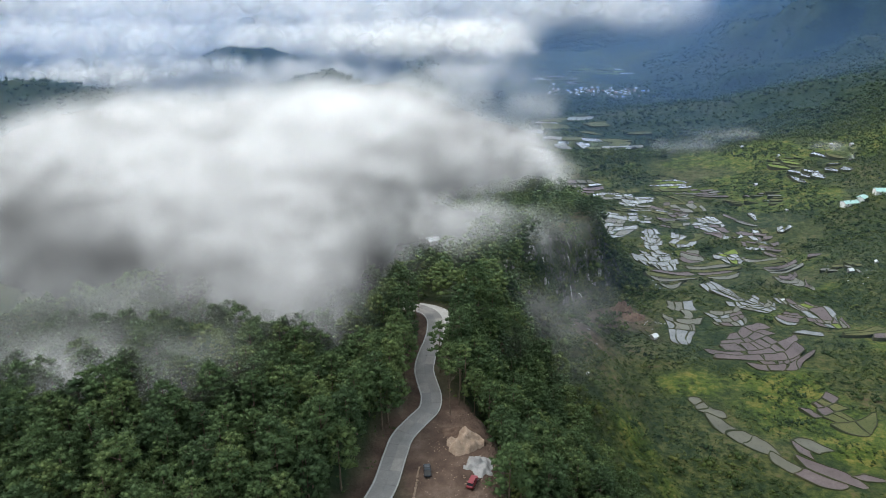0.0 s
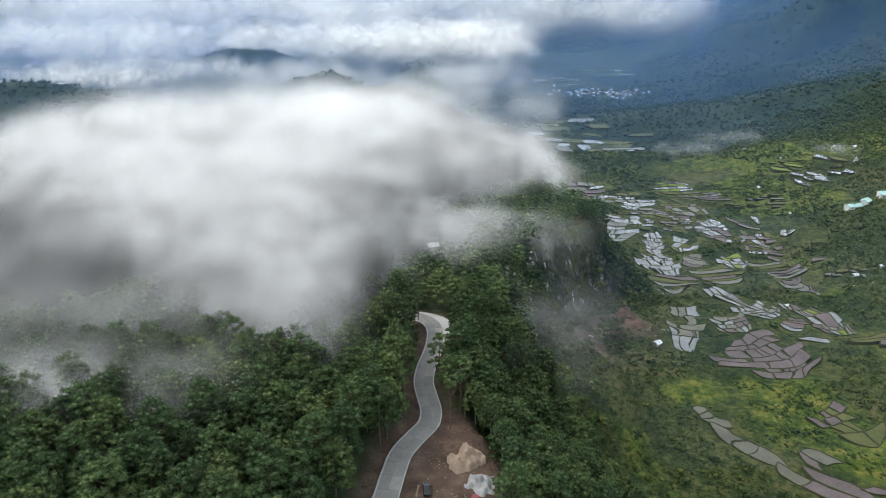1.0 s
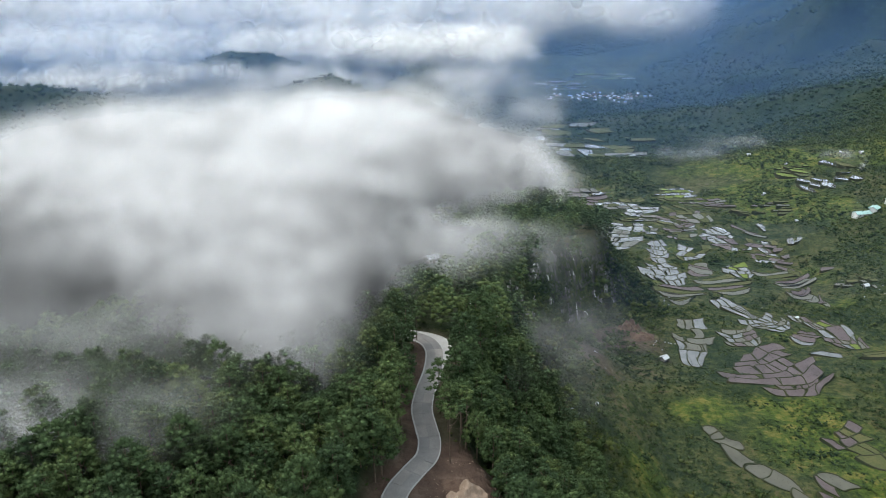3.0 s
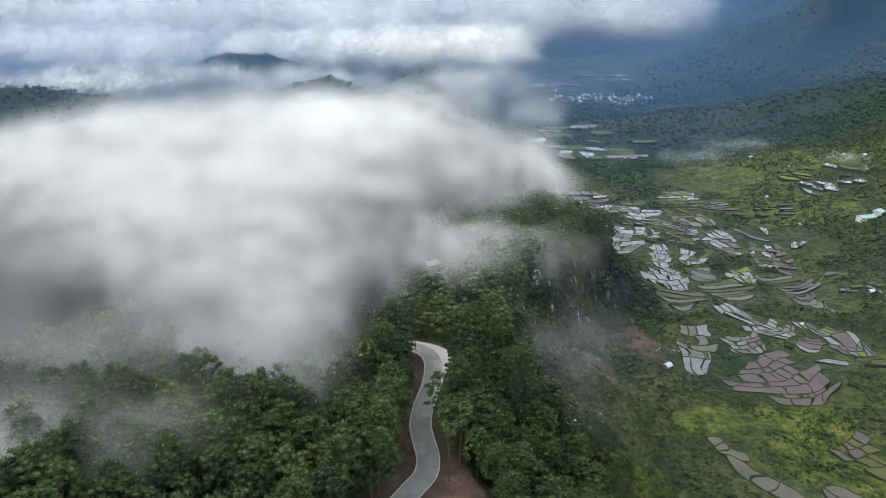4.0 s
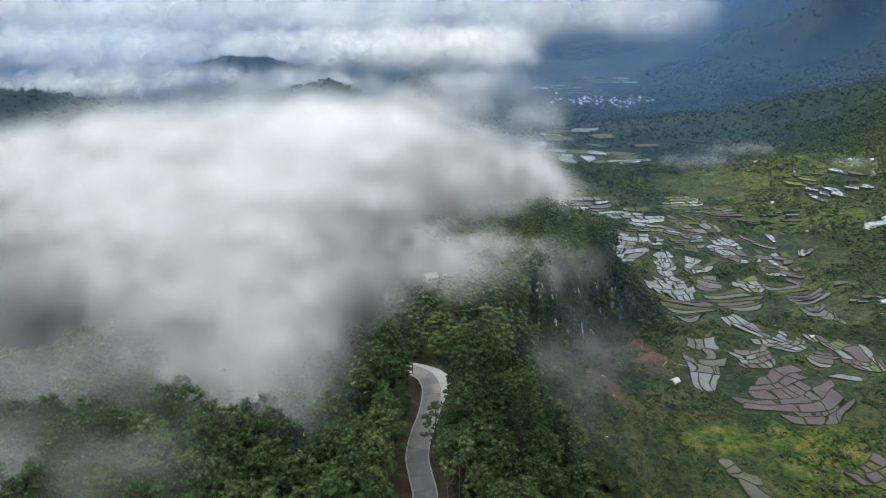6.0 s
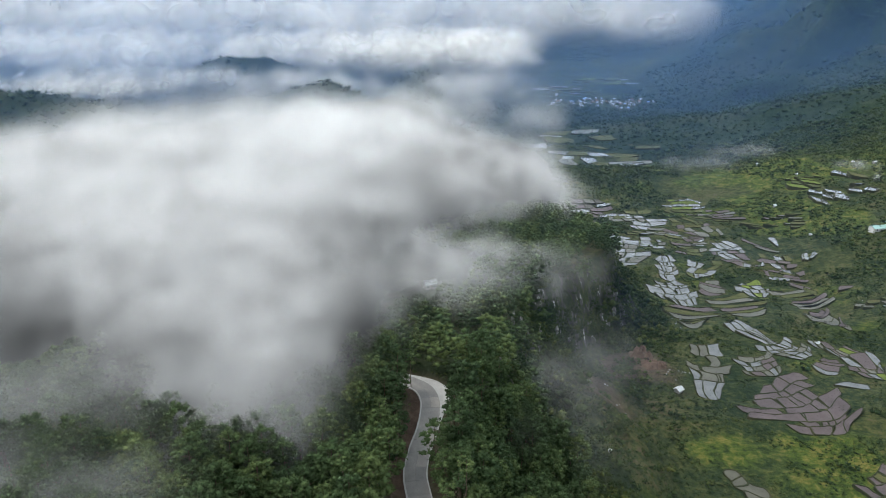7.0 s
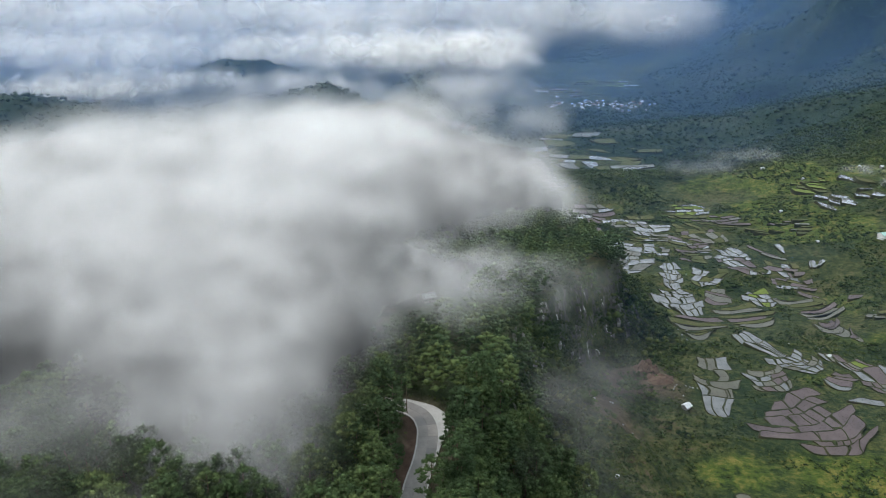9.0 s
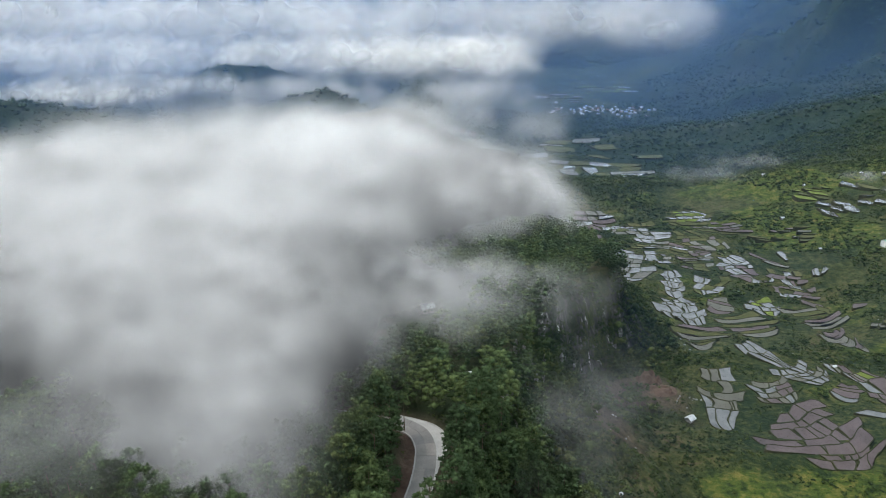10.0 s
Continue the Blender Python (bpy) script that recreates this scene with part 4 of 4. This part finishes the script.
def house(w, d, h, rise, wall_mat, roof_mat, label, detail=True):
    ob = empty("house")
    tagged(ob, label, "house")
    part("wall", house_wall(w, d, h, rise, wall_mat), ob)
    part("roof", mesh_from("roof", *gable(w, d, h, rise, 0.5), roof_mat, False), ob)
    if detail:
        part("door", mesh_from("door", *box(-0.45, 0.45, -d / 2 - 0.06, -d / 2 + 0.05, 0, 2.0), DARK_WOOD, False), ob)
        for x in (-w * 0.3, w * 0.3):
            win = part("window", mesh_from("window", *box(x - 0.6, x + 0.6, -d / 2 - 0.05, -d / 2 + 0.05, 0.85, 1.95), DARK_WOOD, False), ob)
            part("pane", mesh_from("pane", *box(x - 0.5, x + 0.5, -d / 2 - 0.065, -d / 2 - 0.045, 0.95, 1.85), GLASS, False), win, "dark glass pane")
    return ob


def settle(ob, x, y, turn, up=0.0):
    ob.matrix_world = pose(x, y, float(ground(np.array([x]), np.array([y]))[0]) + up, 0, 0, turn)
    return ob


def houses():
    settle(house(13, 6, 2.6, 1.5, WHITE_WALL, TURQUOISE, "long white house with a turquoise metal roof"), 339, 541, 12)
    settle(house(8, 6, 2.6, 1.6, WHITE_WALL, TURQUOISE, "white house with a steep turquoise roof"), 350, 544, 40)
    settle(house(14, 8, 3.2, 2.0, WHITE_WALL, TURQUOISE, "broad hall with a pale turquoise roof"), 371, 550, -10)
    settle(house(8, 6, 3, 1.5, GREY_WALL, WHITE_SHEET, "house with a white metal roof half lost in mist"), -26, 313, 0)
    settle(house(12, 6, 3, 1.5, GREY_WALL, WHITE_SHEET, "low house with a long pale roof in the mist"), -24, 319, 3)
    settle(house(5, 4, 2.6, 1.2, GREY_WALL, WHITE_SHEET, "small white-roofed house in the mist"), -5, 314, 25)
    settle(house(9, 7, 3, 1.6, WHITE_WALL, GREY_SHEET, "grey-roofed house in the mist"), -40, 292, 30)
    settle(house(8, 7, 3, 1.6, WHITE_WALL, WHITE_SHEET, "pale house in the mist"), -49, 303, -15)
    settle(house(7, 5, 3, 1.6, GREY_WALL, GREY_SHEET, "small grey house in the mist"), -61, 316, 10)
    hut = house(3.0, 2.6, 1.5, 1.0, GREY_WALL, WHITE_SHEET, "small field hut with a white sheet roof", False)
    tagged(hut, group="field huts")
    settle(hut, 110, 312, 35)
    copies = [(57, 230, 70, 0.55), (46, 222, 10, 0.5), (201, 363, 20, 1.1), (331, 742, 0, 1.5), (352, 700, 30, 1.2), (265, 406, 15, 1.6), (285, 412, 80, 1.1), (300, 420, 30, 1.0), (298, 560, 0, 1.1), (420, 690, 10, 1.6), (408, 705, 60, 1.4), (305, 640, 20, 1.5), (398, 648, 0, 1.2)]
    for x, y, turn, k in copies:
        c = copy_thing(hut, pose(x, y, float(ground(np.array([x]), np.array([y]))[0]), 0, 0, turn))
        c.scale = (0.62 * k,) * 3
    # lookout shed on stilts above the bend
    shed = empty("shed")
    tagged(shed, "small white-roofed lookout shed on wooden posts", "shed")
    for x in (-1.0, 1.0):
        for y in (-1.0, 1.0):
            part("post", mesh_from("post", *box(x - 0.1, x + 0.1, y - 0.1, y + 0.1, -1.5, 3.4), DARK_WOOD, False), shed)
    part("wall", mesh_from("wall", *box(-1.15, 1.15, -1.15, 1.15, 1.6, 2.7), GREY_WALL, False), shed)
    part("roof", mesh_from("roof", *gable(2.6, 2.6, 3.3, 0.7, 0.3), WHITE_SHEET, False), shed)
    settle(shed, 9.5, 243, 8)
    # distant village
    models = [house(6, 4.6, 2.7, 1.3, GREY_WALL, m, label, False) for m, label in ((WHITE_SHEET, "white-roofed house in the distant village"), (BLUE_SHEET, "blue-roofed house in the distant village"), (GREY_SHEET, "grey-roofed house in the distant village"), (RUST, "rusty-roofed house in the distant village"))]
    for m in models:
        tagged(m, group="distant village houses")
    spots = []
    while len(spots) < 84:
        if len(spots) < 66:
            x, y = rng.normal(356, 52), rng.normal(1580, 42)
        else:
            x, y = rng.normal(10, 22), rng.normal(1235, 20)
        if all(math.hypot(x - a, y - b) > 9.5 for a, b in spots):
            spots.append((x, y))
    for k, (x, y) in enumerate(spots):
        m = models[(0, 1, 2, 0, 2, 3)[k % 6]]
        if k < 6 and m.location.length == 0:
            settle(m, x, y, rng.uniform(0, 180))
        else:
            copy_thing(m, pose(x, y, float(ground(np.array([x]), np.array([y]))[0]), 0, 0, rng.uniform(0, 180)))


# ---- the turnout: spoil heaps, gravel, vehicles ----
def heap(name, label, mat, x, y, rx, ry, h, seed):
    n = 22
    u, v = np.meshgrid(np.linspace(-1.15, 1.15, n), np.linspace(-1.15, 1.15, n))
    r = np.hypot(u, v) + 0.4 * fractal(u * 10, v * 10, 6, 3, seed)
    z = h * np.clip(1 - r, 0, 1) ** 0.8 * (1 + 0.6 * fractal(u * 10, v * 10, 3.0, 3, seed + 5)) - 1.2 * np.clip(r - 0.92, 0, 1)
    px, py = x + u * rx, y + v * ry
    base = ground(px, py)
    i = np.arange(n * n).reshape(n, n)
    f = np.stack([i[:-1, :-1], i[:-1, 1:], i[1:, 1:], i[1:, :-1]], -1).reshape(-1, 4)
    tagged(new(name, mesh_from(name, np.c_[px.ravel(), py.ravel(), (base + z).ravel()], f, mat)), label, "heap")


def wheel(radius, width):
    bm = bmesh.new()
    bmesh.ops.create_cone(bm, cap_ends=True, segments=14, radius1=radius, radius2=radius, depth=width, matrix=Matrix.Rotation(radians(90), 4, "Y"))
    me = bpy.data.meshes.new("wheel")
    bm.to_mesh(me)
    bm.free()
    me.materials.append(TYRE)
    return me


def car(paint, label, pickup):
    """A small vehicle: lofted body, glazed cabin, four wheels, lamps."""
    ob = empty("car")
    tagged(ob, label, "car")

    def hull(name, rows, mat, parent):
        bm = bmesh.new()
        rings = []
        for y, hw, z0, z1 in rows:
            rings.append([bm.verts.new(p) for p in ((-hw, y, z0), (-hw * 1.02, y, (z0 + z1) / 2), (-hw * 0.9, y, z1), (hw * 0.9, y, z1), (hw * 1.02, y, (z0 + z1) / 2), (hw, y, z0))])
        for a, b in zip(rings, rings[1:]):
            for k in range(6):
                bm.faces.new((a[k], a[(k + 1) % 6], b[(k + 1) % 6], b[k]))
        bm.faces.new(rings[0][::-1])
        bm.faces.new(rings[-1])
        bmesh.ops.recalc_face_normals(bm, faces=bm.faces)
        me = bpy.data.meshes.new(name)
        bm.to_mesh(me)
        bm.free()
        me.materials.append(mat)
        return part(name, me, parent)

    hull("body", [(-2.1, 0.72, 0.45, 0.85), (-1.9, 0.82, 0.32, 0.98), (0.6, 0.84, 0.3, 1.0), (1.8, 0.82, 0.32, 0.92), (2.1, 0.7, 0.45, 0.8)], paint, ob)
    back = -0.4 if pickup else -1.8
    hull("cabin", [(back, 0.76, 0.97, 1.0), (back + 0.25, 0.68, 0.97, 1.5), (0.35, 0.66, 0.97, 1.52), (1.0, 0.74, 0.95, 1.0)], GLASS, ob)
    part("roof", mesh_from("roof", *box(-0.62, 0.62, back + 0.25, 0.4, 1.5, 1.56), paint, False), ob)
    if pickup:
        part("cargo_bed", mesh_from("cargo_bed", *box(-0.7, 0.7, -1.95, -0.5, 0.97, 1.02), TYRE, False), ob, "dark cargo bed")
    w, rim = wheel(0.33, 0.2), wheel(0.19, 0.22)
    rim.materials.clear()
    rim.materials.append(GREY_SHEET)
    for x in (-0.78, 0.78):
        for y in (-1.3, 1.35):
            wheel_ob = part("wheel", w, ob)
            wheel_ob.location = (x, y, 0.33)
            part("rim", rim, wheel_ob, "grey metal rim")
    for x in (-0.6, 0.6):
        part("headlight", mesh_from("headlight", *box(x - 0.14, x + 0.14, 1.98, 2.1, 0.62, 0.76), WHITE_WALL, False), ob)
        part("tail_light", mesh_from("tail_light", *box(x - 0.1, x + 0.1, -2.1, -1.98, 0.65, 0.8), RED_PAINT, False), ob)
    return ob


OUTCROPS = [(19, 229, 0.6, 1.6, 1.0), (28, 278, 0.8, 3.6, 1.5), (31.5, 281, 0.6, 2.2, 0.5), (35.8, 275.5, 1.0, 2.4, 1.0), (39, 280, 0.7, 1.8, 0.5), (40.4, 287.3, 0.6, 2.0, 1.5), (50, 303, 0.8, 2.0, 1.5), (53, 312, 0.5, 1.5, 1.0), (60.5, 327, 0.7, 2.0, 0.5), (97, 386.5, 1.3, 3.0, 1.0), (93, 380, 0.8, 2.0, 0.0), (99, 392, 0.7, 2.2, 2.0)]


def turnout():
    heap("earth_mound", "heap of pale yellow earth and broken rock at the turnout", SAND, 5.5, 137.5, 4.0, 4.4, 2.4, 3)
    heap("grey_mound", "heap of light grey gravel tipped at the turnout", GREY_GRAVEL, 8.2, 128.5, 3.0, 3.4, 2.0, 9)
    heap("soil_mound", "low mound of reddish soil at the turnout", REDSOIL, 3.2, 142.5, 3.5, 2.4, 0.9, 15)
    settle(car(BLACK_PAINT, "dark pickup parked on the bare earth turnout", True), -3.6, 126.5, 4, 0.02)
    settle(car(RED_PAINT, "red hatchback parked beside the gravel heap", False), 6.6, 122.5, -20, 0.05)
    stone = [clumps(np.zeros((1, 3)), [1.0], 1, 0.25, 0.7) for _ in range(4)]
    n = 260
    x, y = rng.uniform(-5, 13, n), rng.uniform(112, 152, n)
    ok = np.hypot((x - 2.5) / 11, (y - 132) / 24) < 1.0
    ok &= road_distance(x, y)[0] > 4
    x, y = x[ok], y[ok]
    joined("loose_stones", SAND, "pale stones strewn over the turnout", x, y, ground(x, y) + 0.02, stone, rng.uniform(0.05, 0.2, len(x)))
    line = curve_through([(-7.6, 112), (-6.2, 119), (-5.8, 124), (-5.6, 129)], 0.6)
    line = line + rng.normal(0, 0.12, line.shape)
    joined("stone_edging", SAND, "row of pale stones edging the turnout", line[:, 0], line[:, 1], ground(line[:, 0], line[:, 1]) + 0.08, stone, rng.uniform(0.2, 0.38, len(line)))
    for cx, cy, n, spread in ((137, 397, 14, 3.5), (116, 330, 9, 3.0), (66, 290, 12, 7.0), (205, 372, 9, 5.0), (270, 402, 14, 8.0)):
        x, y = rng.normal(cx, spread, n), rng.normal(cy, spread * 1.5, n)
        joined("rubble", GREY_GRAVEL, "scattered pale rubble on the valley side", x, y, ground(x, y) + 0.12, stone, rng.uniform(0.2, 0.7, n))
    # bare limestone showing on the cliff
    for x, y, w, h, lift in OUTCROPS:
        v, f = clumps(np.zeros((1, 3)), [1.0], 2, 0.3, 1.0)
        v = v * (w, 1.0, h) + (x, y, float(ground(np.array([x]), np.array([y]))[0]) + lift)
        tagged(new("limestone_outcrop", mesh_from("limestone_outcrop", v, f, LIMESTONE, False)), "pale streaked limestone face bare among cliff bushes", "rock", "bare rock on the cliff")
    # boulder and slip below the cliff
    heap("boulder", "big brown boulder on a landslip below the cliff", REDSOIL, 103, 350, 6, 5, 5.0, 23)
    heap("earth_slip", "fan of bare orange earth below a boulder", REDSOIL, 105, 339, 7, 5, 2.2, 29)


build_road()
fields()
thickets()
houses()
turnout()

# ---- clouds ----
SPOKES = 12
RING = np.c_[np.cos(np.arange(SPOKES) * 2 * math.pi / SPOKES), np.sin(np.arange(SPOKES) * 2 * math.pi / SPOKES)]
DISC = np.concatenate([[(0, 0)], RING * 0.5, RING])
DISC_FACES = np.array([(0, 1 + s, 1 + (s + 1) % SPOKES) for s in range(SPOKES)]
                      + [(1 + s, 1 + SPOKES + s, 1 + SPOKES + (s + 1) % SPOKES) for s in range(SPOKES)]
                      + [(1 + s, 1 + SPOKES + (s + 1) % SPOKES, 1 + (s + 1) % SPOKES) for s in range(SPOKES)])


def cloud(name, mat, label, place, radius, dense, lean=(0, -0.62, 0.78)):
    """A bank of mist out of many thin, softly rimmed, cupped veils of droplets."""
    vs, fs, uvs, den, n = [], [], [], [], 0
    for p, r, d in zip(place, radius, dense):
        way = np.array(lean) + rng.normal(size=3) * 0.22
        q = Vector(way).to_track_quat("Z", "Y").to_matrix()
        local = np.c_[DISC * (1, rng.uniform(0.55, 0.9)), -0.1 * (DISC ** 2).sum(1)] * r
        turn = rng.uniform(0, 6.283)
        c, s = math.cos(turn), math.sin(turn)
        local = local @ np.array([[c, s, 0], [-s, c, 0], [0, 0, 1]])
        vs.append(local @ np.array(q).T + p)
        fs.append(DISC_FACES + n)
        uvs.append(DISC)
        den.append(np.full(len(DISC), d))
        n += len(DISC)
    me = mesh_from(name, np.concatenate(vs), np.concatenate(fs), mat, True, np.concatenate(uvs), {"dense": np.concatenate(den)})
    return tagged(new(name, me), label, name, kind="stuff")


def puffs(*blobs):
    """Veils gathered in round puffs: centre, half sizes, number, radius, density."""
    p, r, d = [], [], []
    for c, half, count, size, dense in blobs:
        p.append(np.array(c) + rng.normal(0, 0.45, (count, 3)) * half)
        r.append(size * rng.uniform(0.65, 1.35, count))
        d.append(dense * rng.uniform(0.5, 1.1, count))
    return np.concatenate(p), np.concatenate(r), np.concatenate(d)


def inside(x, y, outline):
    """Distance in from the rim of a plan outline, negative outside it."""
    o = np.array(outline, float)
    best, odd = np.full(len(x), 1e9), np.zeros(len(x), bool)
    for (ax, ay), (bx, by) in zip(o, np.roll(o, -1, axis=0)):
        t = np.clip(((x - ax) * (bx - ax) + (y - ay) * (by - ay)) / ((bx - ax) ** 2 + (by - ay) ** 2), 0, 1)
        best = np.minimum(best, np.hypot(x - ax - t * (bx - ax), y - ay - t * (by - ay)))
        odd ^= ((ay > y) != (by > y)) & (x < ax + (y - ay) * (bx - ax) / (by - ay + 1e-9))
    return np.where(odd, best, -best)


# the great bank on the spur: it lies on the pines, domes up behind and thins towards its torn rim
BANK_RIM = [(-190, 262), (-140, 226), (-104, 200), (-76, 181), (-52, 163), (-38, 161), (-28, 170), (-24, 190), (-25, 225), (-32, 262), (-37, 300), (-28, 345), (-15, 385), (-4, 420), (6, 460), (20, 505), (56, 535), (92, 555), (96, 600), (60, 670), (-30, 700), (-160, 690), (-240, 600), (-290, 520), (-290, 440), (-270, 370), (-240, 305)]


def great_bank():
    p, r, d = [], [], []
    for y0, y1, count, size, dense in ((158, 250, 1500, 17, 0.09), (225, 340, 1100, 27, 0.13), (310, 460, 950, 38, 0.16), (430, 700, 900, 50, 0.19)):
        x, y = rng.uniform(-430, 90, count * 6), rng.uniform(y0, y1, count * 6)
        edge = inside(x, y, BANK_RIM) + 0.35 * size * fractal(x, y, 3 * size, 3, 101)
        ok = (edge > 0) & (x > -0.75 * y - 40)
        x, y, edge = x[ok][:count], y[ok][:count], edge[ok][:count]
        low = np.interp(y, [160, 230, 300, 400, 560], [205, 200, 186, 166, 124])
        dome = np.interp(y, [160, 200, 260, 330, 430, 560, 700], [214, 218, 220, 223, 225, 214, 180]) - (0.0018 * np.maximum(0, x + 80) ** 2 + 0.004 * np.maximum(0, -200 - x) ** 2) * smooth_step(240, 420, y)
        top = dome + 9 * fractal(x, y, 70, 3, 103) * smooth_step(200, 320, y)
        u = rng.uniform(size=len(x))
        p.append(np.c_[x, y, low + np.maximum(3, top - low) * u - 0.3 * (size - 17)])
        r.append(size * rng.uniform(0.65, 1.3, len(x)))
        d.append(dense * rng.uniform(0.5, 1.1, len(x)) * (0.06 + 0.94 * smooth_step(-0.2 * size, 1.25 * size, edge)))
    return np.concatenate(p), np.concatenate(r), np.concatenate(d)


cloud("cloud", CLOUD, "soft white morning cloud lying over the spur", *great_bank())
cloud("cloud", CLOUD, "thin torn mist drifting across the wooded hill", *puffs(
    ((-14, 322, 186), (46, 24, 12), 150, 15, 0.08),
    ((18, 332, 179), (64, 17, 8), 230, 12, 0.036),
    ((40, 560, 152), (60, 40, 20), 120, 30, 0.10),
    ((0, 470, 174), (32, 40, 16), 100, 24, 0.10),
    ((2, 268, 200), (28, 22, 8), 70, 13, 0.05),
    ((40, 480, 164), (50, 34, 10), 80, 18, 0.045),
))
cloud("cloud", CLOUD, "faint grey mist hanging over the pine canopy", *puffs(
    ((-165, 300, 200), (50, 40, 14), 110, 26, 0.09),
    ((-150, 226, 210), (60, 30, 10), 110, 20, 0.035),
    ((-98, 166, 218), (40, 20, 7), 110, 14, 0.024),
    ((-60, 176, 214), (26, 14, 5), 60, 11, 0.035),
    ((-82, 132, 217), (34, 12, 5), 90, 13, 0.042),
))
cloud("cloud", CLOUD, "small grey wisp of mist below the cliff", *puffs(
    ((66, 300, 146), (30, 28, 18), 90, 13, 0.012),
    ((54, 268, 152), (22, 26, 12), 60, 12, 0.011),
    ((38, 232, 176), (24, 40, 14), 80, 14, 0.012),
))


def far_deck():
    p, r, d = [], [], []
    for x1, slope, y0, y1, z, half, count, size in ((70, 0.11, 1720, 2350, 122, 20, 700, 84), (-300, 0.46, 2300, 3500, 192, 30, 700, 160)):
        x, y = rng.uniform(-2500, 1300, count * 5), rng.uniform(y0, y1, count * 5)
        edge = np.minimum(x1 + slope * y - x, np.minimum(y - y0, 400)) + 130 * fractal(x, y, 260, 3, 107)
        holes = fractal(x, y, 330, 3, 109)
        ok = (edge > 0) & (x > -0.75 * y) & (holes < 0.75)
        x, y, edge, holes = x[ok][:count], y[ok][:count], edge[ok][:count], holes[ok][:count]
        p.append(np.c_[x, y, z + half * rng.uniform(-1, 1, len(x)) + 0.3 * half * fractal(x, y, 300, 2, 111)])
        r.append(size * rng.uniform(0.65, 1.35, len(x)))
        d.append(0.42 * rng.uniform(0.5, 1.1, len(x)) * (0.3 + 0.7 * smooth_step(0, 1.5 * size, edge)) * smooth_step(0.75, 0.35, holes))
    return np.concatenate(p), np.concatenate(r), np.concatenate(d)


cloud("cloud", CLOUD, "sea of white cloud filling the far valley", *far_deck(), lean=(0, -0.68, 0.73))
cloud("cloud", CLOUD, "thin bank of cloud between the wooded hills", *puffs(
    ((-620, 1235, 128), (150, 40, 5), 90, 30, 0.33),
    ((-640, 1440, 116), (260, 60, 8), 100, 42, 0.34),
    ((-300, 960, 72), (160, 60, 8), 60, 42, 0.12),
    ((-300, 1470, 104), (160, 70, 10), 60, 46, 0.22),
    ((-130, 1020, 90), (150, 110, 10), 60, 46, 0.14),
    ((40, 1480, 96), (120, 120, 12), 46, 60, 0.16),
    ((150, 1150, 90), (60, 120, 14), 34, 44, 0.08),
    ((-50, 900, 140), (140, 110, 26), 110, 48, 0.10),
    ((70, 790, 118), (60, 80, 16), 70, 34, 0.06),
), lean=(0, -0.8, 0.6))
cloud("smoke", CLOUD, "pale blue smoke trailing from a field fire", *puffs(
    ((272, 745, 121), (46, 12, 7), 70, 12, 0.03),
    ((325, 765, 129), (56, 12, 5), 80, 11, 0.03),
))
cloud("smoke", CLOUD, "pale smoke column rising beside a paddy", *puffs(
    ((396, 645, 134), (3, 3, 5), 26, 4, 0.06),
    ((378, 655, 142), (26, 8, 4), 60, 7, 0.035),
))


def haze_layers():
    """Thin see-through sheets, tinted blue to imitate haze, across the valley, thickest near its floor and leaning
    back.
    """
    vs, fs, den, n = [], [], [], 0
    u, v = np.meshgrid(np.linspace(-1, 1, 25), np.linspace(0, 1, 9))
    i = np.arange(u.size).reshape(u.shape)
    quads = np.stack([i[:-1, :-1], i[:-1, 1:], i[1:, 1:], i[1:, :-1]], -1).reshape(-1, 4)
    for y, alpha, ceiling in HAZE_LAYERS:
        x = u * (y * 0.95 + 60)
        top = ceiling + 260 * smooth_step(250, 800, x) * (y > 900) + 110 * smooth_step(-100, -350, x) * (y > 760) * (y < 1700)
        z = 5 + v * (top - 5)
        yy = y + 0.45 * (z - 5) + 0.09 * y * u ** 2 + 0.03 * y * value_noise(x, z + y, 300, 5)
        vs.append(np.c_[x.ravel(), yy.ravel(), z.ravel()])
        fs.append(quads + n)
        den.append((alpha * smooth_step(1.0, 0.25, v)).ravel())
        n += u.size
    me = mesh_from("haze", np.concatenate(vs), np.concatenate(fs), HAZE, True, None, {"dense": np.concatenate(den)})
    tagged(new("haze", me), "thin leaning sheets tinted blue to imitate haze over forest and valley", "haze", kind="stuff")


# near sheets lift the forest's dark tones, farther ones imitate distance haze
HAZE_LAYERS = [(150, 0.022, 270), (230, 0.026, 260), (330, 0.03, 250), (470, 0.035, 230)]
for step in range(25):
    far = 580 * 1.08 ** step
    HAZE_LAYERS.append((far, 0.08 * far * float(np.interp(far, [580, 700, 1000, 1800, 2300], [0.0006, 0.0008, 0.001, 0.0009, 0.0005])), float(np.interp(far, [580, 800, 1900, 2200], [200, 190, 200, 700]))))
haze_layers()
